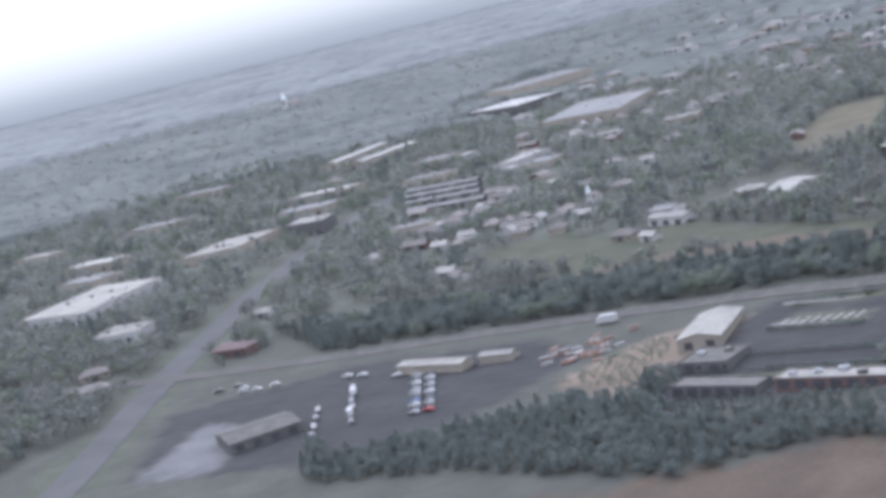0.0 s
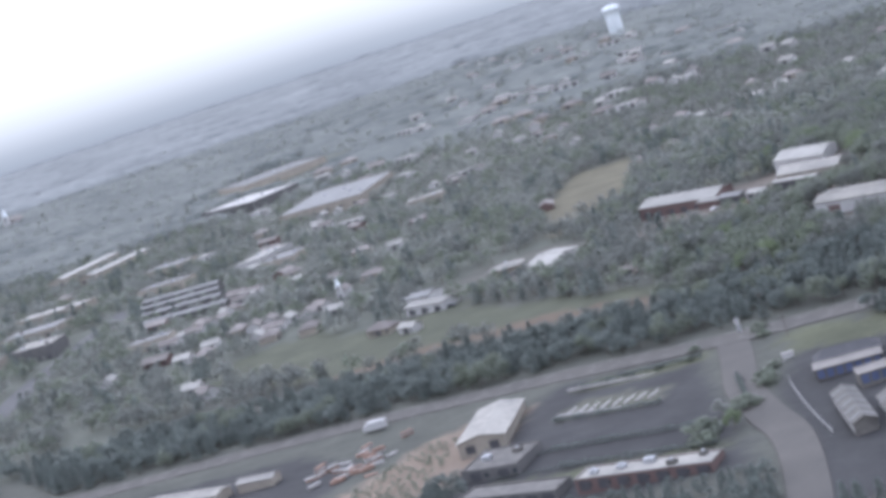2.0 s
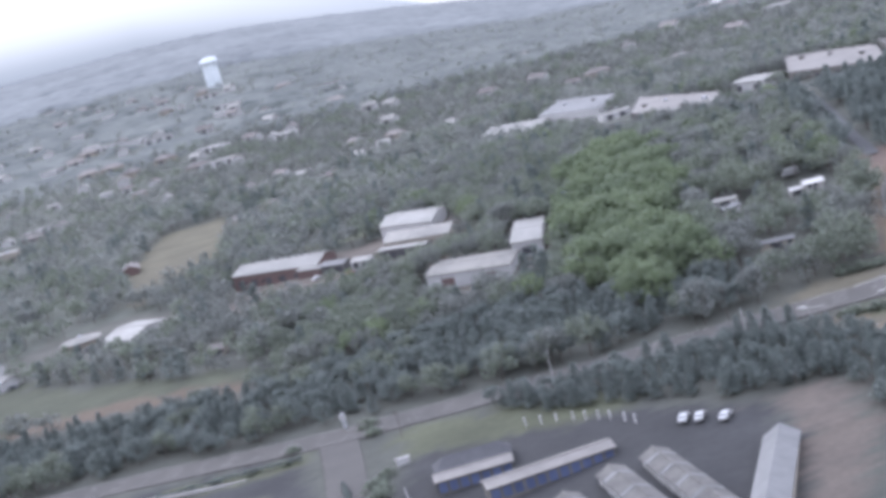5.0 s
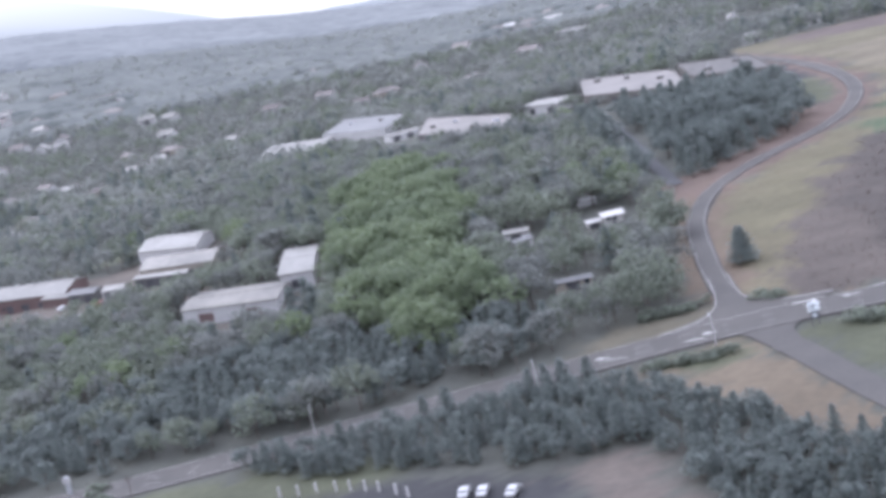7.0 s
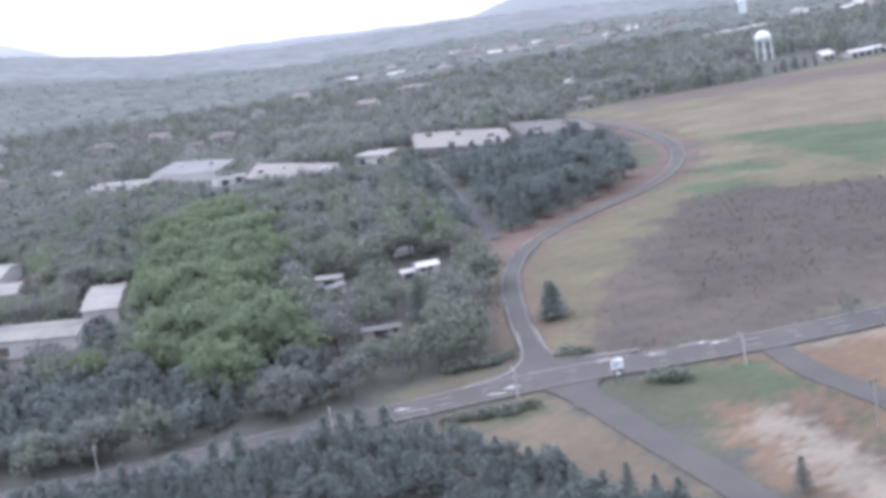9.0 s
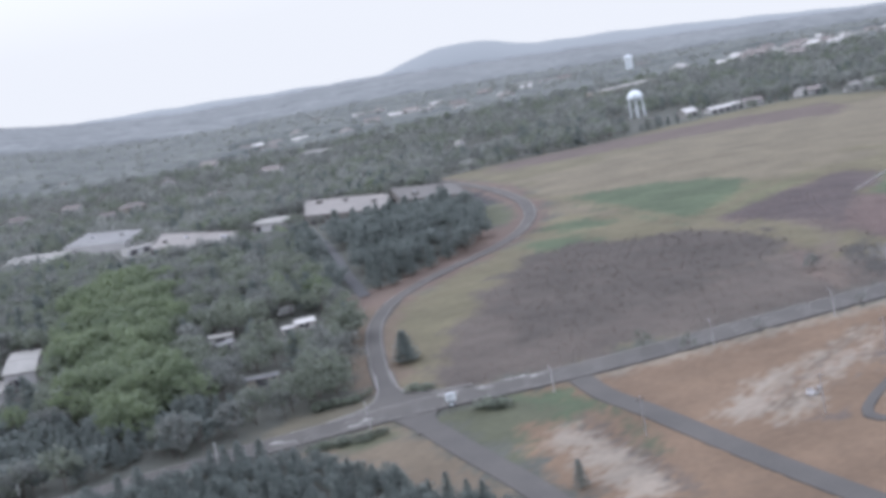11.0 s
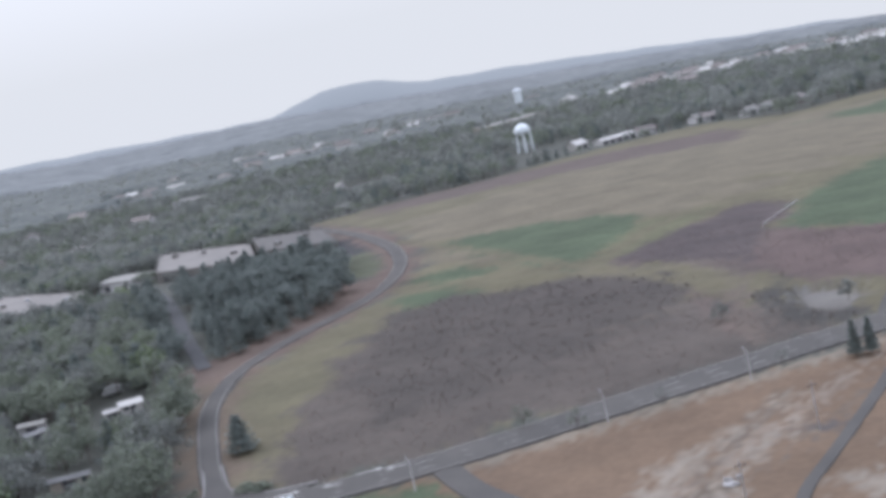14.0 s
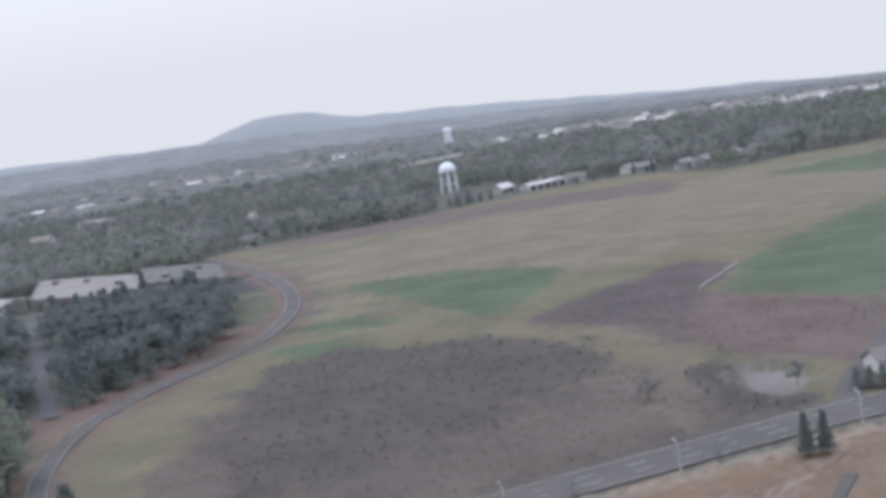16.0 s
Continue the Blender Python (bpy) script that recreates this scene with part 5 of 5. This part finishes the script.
# near woods, by kind
BELT_PINES = [(-105, 292), (-60, 290), (-30, 291), (-16, 280), (3, 259), (18, 235), (30, 218), (40, 185), (0, 170), (-4, 225), (-12, 250), (-30, 252), (-56, 266), (-80, 276)]
BELT_SOUTH = [(-345, 205), (-305, 170), (-262, 196), (-232, 212), (-180, 198), (-115, 196), (-60, 150), (-128, 162), (-160, 142), (-240, 155), (-300, 150)]
BELT_ROAD = [(-420, 303), (-350, 316), (-285, 322), (-210, 319), (-140, 309), (-30, 306), (-25, 330), (-100, 362), (-176, 355), (-240, 368), (-300, 371), (-420, 360), (-480, 340)]
BRUSH = [(66, 424), (92, 420), (118, 408), (139, 386), (140, 366), (126, 352), (98, 336), (68, 324), (52, 322), (50, 350), (56, 386)]
GREEN_WOOD = [(-94, 530), (-80, 400), (-70, 345), (-62, 322), (-44, 318), (-45, 365), (-50, 455), (-60, 520), (-80, 566)]
EAST_WOOD = [(4, 440), (13, 416), (21, 415), (34, 434), (50, 450), (62, 470), (64, 498), (64, 540), (58, 592), (30, 612), (2, 622), (-8, 560)]
x, y = jittered(-130, 60, 150, 300, 3.9, 21)
k = inside(BELT_PINES, x, y) & free_of_things(x, y, 2.5, False)
s = np.random.RandomState(55).rand(len(x)) < 0.55
plant("pine_belt", x[k & s], y[k & s], "pine", 420, 0.075, (4.6, 7.4), PINE, "dense belt of dark pines along the road", 1)
plant("pine_belt", x[k & ~s], y[k & ~s], "broad", 320, 0.085, (4.0, 6.0), PINE, "rounded young pines filling the roadside belt", 56)
x, y = jittered(-360, -40, 130, 230, 3.9, 22)
k = (inside(BELT_SOUTH, x, y) | inside([(-214, 210), (-199, 210), (-195, 254), (-204, 262)], x, y)) & free_of_things(x, y, 2.5, False)
s = np.random.RandomState(58).rand(len(x)) < 0.45
plant("pine_belt", x[k & s], y[k & s], "pine", 300, 0.085, (4.2, 6.6), PINE, "dark tall hedge of pines behind the shops", 2)
plant("pine_belt", x[k & ~s], y[k & ~s], "broad", 260, 0.09, (3.8, 5.6), PINE, "rounded evergreens closing the hedge behind the shops", 59)
x, y = jittered(-500, -10, 300, 400, 5.6, 23)
k = inside(BELT_ROAD, x, y) & free_of_things(x, y, 2.5, False)
pick = wobble(x, y, 60, 3) + np.random.RandomState(4).uniform(-0.6, 0.6, len(x))
plant("roadside_wood", x[k & (pick > 0.25)], y[k & (pick > 0.25)], "pine", 460, 0.07, (6.5, 9), PINE, "dark evergreen wood along the main road", 3)
mid = k & (pick > -0.75) & (pick <= 0.25)
plant("roadside_wood", x[mid], y[mid], "broad", 460, 0.07, (6.2, 8.8), PINE, "dense dark wood along the main road", 44)
plant("roadside_wood", x[k & (pick <= -0.75)], y[k & (pick <= -0.75)], "broad", 440, 0.07, (6.2, 8.8), OLIVE, "olive budding wood along the main road", 4)
x, y = jittered(-120, -30, 320, 620, 7.5, 24)
k = inside(GREEN_WOOD, x + 5 * wobble(x, y, 40, 61), y + 12 * wobble(x, y, 50, 62)) & free_of_things(x, y, 2.5, False)
plant("spring_wood", x[k], y[k], "broad", 1300, 0.05, (11, 16), SPRING, "stand of fresh green spring trees", 5)
x, y = jittered(-20, 80, 430, 710, 6.4, 25)
k = inside(EAST_WOOD, x, y) & free_of_things(x, y, 2.5, False)
s = np.random.RandomState(45).rand(len(x)) < 0.45
plant("pine_wood", x[k & s], y[k & s], "pine", 420, 0.07, (8, 12), PINE, "dark pine wood beside the bend", 6)
plant("dark_wood", x[k & ~s], y[k & ~s], "broad", 420, 0.07, (8, 11), PINE, "dense dark leafy wood beside the bend", 46)
x, y = jittered(-200, 90, 300, 760, 7.2, 26)
k = free_of_things(x, y) & ~((x > 8) & (y < 660)) & ~inside(GREEN_WOOD, x, y) & ~inside(EAST_WOOD, x, y) & ~inside(BELT_ROAD, x, y) & (x > -190)
pick = wobble(x, y, 50, 8) + np.random.RandomState(9).uniform(-1, 1, len(x))
for lo, hi, mat, kind, tag, seed in ((-9, -0.35, BARE, "broad", "bare grey-brown wood with few leaves", 7), (-0.35, 0.86, OLIVE, "broad", "olive wood coming into leaf", 8), (0.86, 1.05, SPRING, "broad", "scattered light green spring trees", 9), (1.05, 9, PINE, "pine", "dark pines among bare trees", 10)):
    s = k & (pick >= lo) & (pick < hi)
    plant("mixed_wood", x[s], y[s], kind, 420, 0.066, (8, 12.5), mat, tag, seed)
# middle woods and town trees
x, y = jittered(-1150, -185, 150, 1000, 9.6, 27)
town = inside(COVERS[0][0], x, y)
r = np.random.RandomState(12)
k = free_of_things(x, y, 4) & view_wedge(x, y) & ((y > 380) | (x < -470)) & ~inside(BELT_ROAD, x, y) & (~town | (r.rand(len(x)) < 0.62 + 0.25 * wobble(x, y, 90, 5)))
pick = wobble(x, y, 80, 18) + r.uniform(-1, 1, len(x))
for lo, hi, mat, kind, tag, seed in ((-9, 0.1, BARE, "broad", "bare grey trees round the town", 13), (0.1, 0.7, OLIVE, "broad", "olive budding trees round the town", 14), (0.7, 9, PINE, "pine", "dark pines round the town", 15)):
    s = k & (pick >= lo) & (pick < hi)
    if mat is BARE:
        # beyond 760 m the bare trees take the haze-lightened colour
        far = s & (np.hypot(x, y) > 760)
        plant("town_trees", x[far], y[far], kind, 90, 0.125, (8, 12.5), LIGHTWOOD, "town trees in a tone lightened for haze", 63, "plain")
        s &= ~far
    plant("town_trees", x[s], y[s], kind, 100, 0.12, (8, 12.5), mat, tag, seed, "plain")
x, y = jittered(-190, 520, 740, 1080, 10.5, 28)
k = free_of_things(x, y, 4) & view_wedge(x, y)
pick = wobble(x, y, 70, 19) + r.uniform(-1, 1, len(x))
# a share of this wood is coloured lighter to stand for haze
for lo, hi, mat, kind, tag, seed in ((-9, -0.35, LIGHTWOOD, "broad", "wood behind the warehouses in a tone lightened for haze", 64), (-0.35, 0.2, BARE, "broad", "bare grey wood behind the warehouses", 16), (0.2, 0.85, OLIVE, "broad", "olive budding wood behind the warehouses", 17), (0.85, 9, PINE, "pine", "dark pines behind the warehouses", 18)):
    s = k & (pick >= lo) & (pick < hi)
    plant("middle_wood", x[s], y[s], kind, 130, 0.11, (8, 12.5), mat, tag, seed, "plain")
# far woods: single trees, then closed canopy rolling to the horizon, tones paler farther out for haze
x, y = jittered(-1400, 1150, 960, 1400, 12.0, 29)
k = free_of_things(x, y, 4) & view_wedge(x, y) & (np.hypot(x, y) < 1420) & ((y > 1080) | (x < -1100) | ((y > 1000) & (x < -190)) | (x > 520))
k &= ~(inside(COVERS[0][0], x, y) & (r.rand(len(x)) < 0.4))
pick = wobble(x, y, 120, 47) + r.uniform(-0.7, 0.7, len(x))
# the lightest share has haze put into its colour
for s, mat, tag, seed in ((k & (pick > 0.35), OLIVE, "far olive woods coming into leaf", 30), (k & (pick <= 0.35) & (pick > -0.2), BARE, "far bare woods round the town", 43), (k & (pick <= -0.2), LIGHTWOOD, "far woods in a tone lightened for haze", 65)):
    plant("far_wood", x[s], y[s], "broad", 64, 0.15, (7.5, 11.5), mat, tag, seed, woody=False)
TOWNS = ([(-560, 1000), (-500, 1300), (-560, 1860), (-820, 2000), (-1100, 1700), (-760, 1000)], [(300, 1240), (900, 1240), (1050, 1720), (360, 1720)], [(60, 1400), (330, 1400), (360, 1950), (80, 1950)])


def canopy(name, r0, r1, rows, step, cell, tall, mat, label, seed):
    """The closed crowns of a wood seen from far off: one sheet of domes, low over towns and open at buildings."""
    rr, aa = np.geomspace(r0, r1, rows), np.radians(np.arange(-36, 66, step))
    R, A = np.meshgrid(rr, aa, indexing="ij")
    X, Y = -R * np.sin(A), R * np.cos(A)
    best = np.full(X.shape, -1.0)
    rng = np.random.RandomState(seed)
    table = rng.rand(3, 256, 256)
    ci, cj = np.floor(X / cell).astype(int), np.floor(Y / cell).astype(int)
    for di in (-1, 0, 1):
        for dj in (-1, 0, 1):
            a, c = (ci + di) % 256, (cj + dj) % 256
            px, py, ph = (ci + di + table[0, a, c]) * cell, (cj + dj + table[1, a, c]) * cell, table[2, a, c]
            d = ((X - px) ** 2 + (Y - py) ** 2) / (cell * (0.75 + 0.3 * ph)) ** 2
            best = np.maximum(best, (0.7 + 0.3 * ph) * np.sqrt(np.clip(1 - d, 0, 1)))
    high = tall * (0.15 + 0.85 * np.clip(best, 0, 1)) * (1 + 0.12 * wobble(X, Y, 160, seed + 1))
    high[:3] *= np.array((-0.5, 0.3, 0.7))[:, None]
    for poly in TOWNS:
        high = np.where(inside(poly, X, Y), high * (0.42 + 0.3 * np.clip(wobble(X, Y, 70, seed + 2), -1, 1)), high)
    for poly in FOOT:
        px, py = zip(*poly)
        some = (X > min(px) - 4) & (X < max(px) + 4) & (Y > min(py) - 4) & (Y < max(py) + 4)
        high[some] = -1.0
    n, m = X.shape
    v = np.stack([X, Y, ground_z(X, Y) + high], -1).reshape(-1, 3)
    ii = (np.arange(n - 1)[:, None] * m + np.arange(m - 1)[None]).ravel()
    me = bpy.data.meshes.new(name)
    me.from_pydata(v, [], np.stack([ii, ii + m, ii + m + 1, ii + 1], 1))
    me.materials.append(mat)
    me.shade_smooth()
    tagged(new(name, me), label, "woods", kind="stuff")


x, y = jittered(-2200, 1200, 600, 2350, 25.0, 41)
d = np.hypot(x, y)
k = free_of_things(x, y, 4, False) & view_wedge(x, y) & (d > 1400) & (d < 2500)
for poly in TOWNS:
    k &= ~(inside(poly, x, y) & (r.rand(len(x)) < 0.75))
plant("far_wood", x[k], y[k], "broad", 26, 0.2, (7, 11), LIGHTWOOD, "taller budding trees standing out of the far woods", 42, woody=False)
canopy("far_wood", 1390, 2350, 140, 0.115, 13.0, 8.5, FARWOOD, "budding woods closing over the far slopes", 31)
canopy("far_wood", 2260, 4770, 120, 0.15, 30.0, 13.0, HAZEWOOD, "woods rolling away to the hazy horizon", 34)

# clipped hedges between the lots
hx, hy = [], []
for line in ([(-186, 288.5), (-146, 288)], [(-184, 238), (-160, 235), (-128, 230)], [(-196, 226), (-160, 221), (-122, 214)], [(-128, 262), (-122, 246)], [(-150, 256), (-186, 262)]):
    p = smooth_line(line, 1.3)
    hx += list(p[:, 0])
    hy += list(p[:, 1])
beds = smooth_line([(-9.5, 283.4), (0, 283.0), (9.6, 282.2)], 1.2)
plant("planted_bed", beds[:, 0], beds[:, 1], "broad", 120, 0.16, (1.7, 2.4), OLIVE, "low olive shrubs in a long roadside bed", 73, woody=False)
beds = smooth_line([(-7, 313.5), (1, 313.2), (8, 314.5)], 1.2)
plant("planted_bed", beds[:, 0], beds[:, 1], "broad", 120, 0.16, (1.7, 2.4), OLIVE, "low olive shrubs in a bed across the road", 74, woody=False)
plant("hedge", np.array(hx), np.array(hy), "broad", 60, 0.2, (1.3, 2.0), PINE, "dark clipped hedges between the parking lots", 39, woody=False)
# scrub on the slope, and shrubs
x, y = jittered(10, 210, 296, 430, 2.1, 35, 1.0)
slope = inside(COVERS[11][0], x, y) | (inside(COVERS[10][0], x, y) & (x < 210))
k = slope & free_of_things(x, y, 2.5, False) & (wobble(x, y, 30, 40) + r.uniform(-0.8, 0.8, len(x)) > -0.5)
plant("scrub", x[k], y[k], "broad", 26, 0.3, (0.25, 0.5), SCRUB, "brown leafless scrub on the slope", 36, woody=False)
x, y = jittered(20, 200, 310, 460, 2.3, 48, 1.0)
k = inside(COVERS[-1][0], x, y) | inside(BRUSH, x + 3 * wobble(x, y, 14, 49), y + 3 * wobble(x, y, 14, 50))
k &= free_of_things(x, y, 2.0, False) & (np.random.RandomState(66).rand(len(x)) < 0.4)
plant("thicket", x[k], y[k], "broad", 40, 0.26, (0.35, 0.75), THICKET, "dark brown leafless brush along the brow", 51, woody=False)
x, y = jittered(-252, -200, 208, 282, 3.2, 37)
k = inside([(-250, 232), (-236, 270), (-222, 268), (-212, 212)], x, y) & free_of_things(x, y, 1.5, False)
plant("nursery_plants", x[k], y[k], "broad", 60, 0.16, (1.2, 2.2), OLIVE, "rows of potted nursery shrubs", 38, woody=False)
SHRUBS = [(-5, 314.5, 2.6), (-1, 313.5, 2.8), (3, 313, 2.4), (-6, 285, 2.2), (-1, 283.5, 2.4), (4, 282, 2.2), (34, 283, 3.2), (37, 281, 3.0), (19, 309, 2.6), (22, 307, 2.4), (-130, 300, 3), (-127, 293, 2.6), (-117, 262, 2.4), (-118, 255, 3.5), (-116, 250, 3.2), (-119, 236, 4.5),
          (-186, 288.5, 1.8), (-178, 289, 1.8), (-170, 289, 1.8), (-160, 288.5, 1.8), (-150, 288, 1.8), (-128, 224, 5), (-126, 217, 4), (-150, 296, 2.5)]
sx, sy, sh = map(np.array, zip(*SHRUBS))
leaves, wood = leaf_tree("broad", 260, 90, 0.12)
leaves, wood = leaves * (2.2, 2.2, 1.25) - (0, 0, 0.35), wood * (2.2, 2.2, 1.25) - (0, 0, 0.35)
SHRUB = None
for x0, y0, s in SHRUBS:
    if SHRUB is None:
        SHRUB = thing("shrub", x0, y0, 0, label="dense olive-green shrub on the verge", category="shrub", group="roadside shrubs")
        soup("foliage", leaves * 3, OLIVE, SHRUB)
        soup("stem", wood * 3, BARK, SHRUB)
    else:
        copy_thing(SHRUB, pose(x0, y0, gz(x0, y0), 0, 0, 47 * x0) @ Matrix.Scale(s / 3, 4))


def single_tree(x, y, h, kind, mat, label, seed, leaves=900, size=0.045, wide=1.0):
    e = thing("tree", x, y, seed * 40, label=label, category="tree")
    a, b = leaf_tree(kind, leaves, seed, size)
    soup("crown", a * (h * wide, h * wide, h), mat, e)
    soup("trunk", b * (h * wide, h * wide, h), BARK, e)


single_tree(143.2, 283.6, 7.6, "pine", PINE, "dark upright evergreen, one of a close pair", 51, 1600, 0.06, wide=0.72)
single_tree(146.4, 283, 7.6, "pine", PINE, "dark upright evergreen, one of a close pair", 52, 1600, 0.06, wide=0.72)
single_tree(19.5, 336, 8.5, "pine", PINE, "broad dark conifer alone on the grassy bank", 53, 1500, 0.06, wide=1.4)
single_tree(76, 296.5, 5.5, "broad", OLIVE, "thin young street tree with few leaves", 54, 400)
single_tree(85, 287, 5.0, "broad", OLIVE, "thin young street tree with few leaves", 55, 300)
single_tree(103, 287, 4.0, "broad", BARE, "small bare street tree", 56, 260)
single_tree(130, 290, 4.0, "broad", BARE, "small bare street tree", 57, 260)
single_tree(-125, 232, 5.5, "broad", LIGHTWOOD, "pale budding tree beside the entry road", 71, 700, 0.06)
single_tree(-119, 222, 6.0, "broad", SPRING, "fresh green tree beside the entry road", 72, 700, 0.06)
single_tree(44, 222, 6.0, "pine", PINE, "small dark evergreen beside the lane", 58)
single_tree(132, 330, 5.0, "broad", BARE, "bare tree beside the dirt tracks", 59)
single_tree(160, 322, 5.0, "broad", BARE, "bare tree on the rim of the basin", 60)
for i, (x0, y0) in enumerate(((167, 311), (169.5, 310.5), (172, 310), (174.5, 309.5))):
    single_tree(x0, y0, 4.2, "pine", PINE, "dense dark hedge conifer in front of a house", 61 + i, 700, 0.055, 1.4)
building("house", 178, 320, 7, 5, 10, 2.6, WHITE_WALL, SHINGLE, "gable", 1.8, label="white house behind a dark hedge", category="house", doors=1, windows=2)

# ---- mountain and the distance ----
SKYLINE = ((66, 330), (30, 330), (22, 305), (18, 215), (14, 105), (11, 15), (8.5, -18), (3, -35), (-2, -52), (-3.5, -54), (-4.6, -30), (-5.7, -5), (-6.6, -2), (-7.7, -11), (-8.6, -30), (-9.6, -45), (-11, -50), (-12.9, -58), (-15, -70), (-17, -84), (-20, -104), (-24, -121), (-28.4, -150), (-36, -170))
# distance haze painted as emission, brighter towards the top and the west
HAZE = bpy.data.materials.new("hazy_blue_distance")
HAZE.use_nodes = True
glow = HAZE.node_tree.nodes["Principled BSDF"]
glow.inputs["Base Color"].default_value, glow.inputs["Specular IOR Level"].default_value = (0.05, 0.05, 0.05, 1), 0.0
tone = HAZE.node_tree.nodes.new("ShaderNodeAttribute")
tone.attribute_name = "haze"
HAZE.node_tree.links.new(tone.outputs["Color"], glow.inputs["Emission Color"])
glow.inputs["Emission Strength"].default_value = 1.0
az, top = zip(*SKYLINE[::-1])
n, v, f, shade = 260, [], [], []
for i in range(n + 1):
    a = 66 - 104 * i / n
    h = float(np.interp(a, az, top)) + (2.5 * float(wobble(np.array(a * 40), np.array(0.0), 90, 60)) if a < 12 else 0)
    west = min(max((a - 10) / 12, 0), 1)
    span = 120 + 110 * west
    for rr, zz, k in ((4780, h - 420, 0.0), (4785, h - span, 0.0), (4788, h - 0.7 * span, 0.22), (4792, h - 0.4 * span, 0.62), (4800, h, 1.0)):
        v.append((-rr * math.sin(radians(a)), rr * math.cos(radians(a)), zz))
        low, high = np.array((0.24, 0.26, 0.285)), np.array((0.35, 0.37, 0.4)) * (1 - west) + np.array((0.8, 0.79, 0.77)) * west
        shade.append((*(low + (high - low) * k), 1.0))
    if i:
        f += [(5 * i - 5 + j, 5 * i + j, 5 * i + j + 1, 5 * i - 4 + j) for j in range(4)]
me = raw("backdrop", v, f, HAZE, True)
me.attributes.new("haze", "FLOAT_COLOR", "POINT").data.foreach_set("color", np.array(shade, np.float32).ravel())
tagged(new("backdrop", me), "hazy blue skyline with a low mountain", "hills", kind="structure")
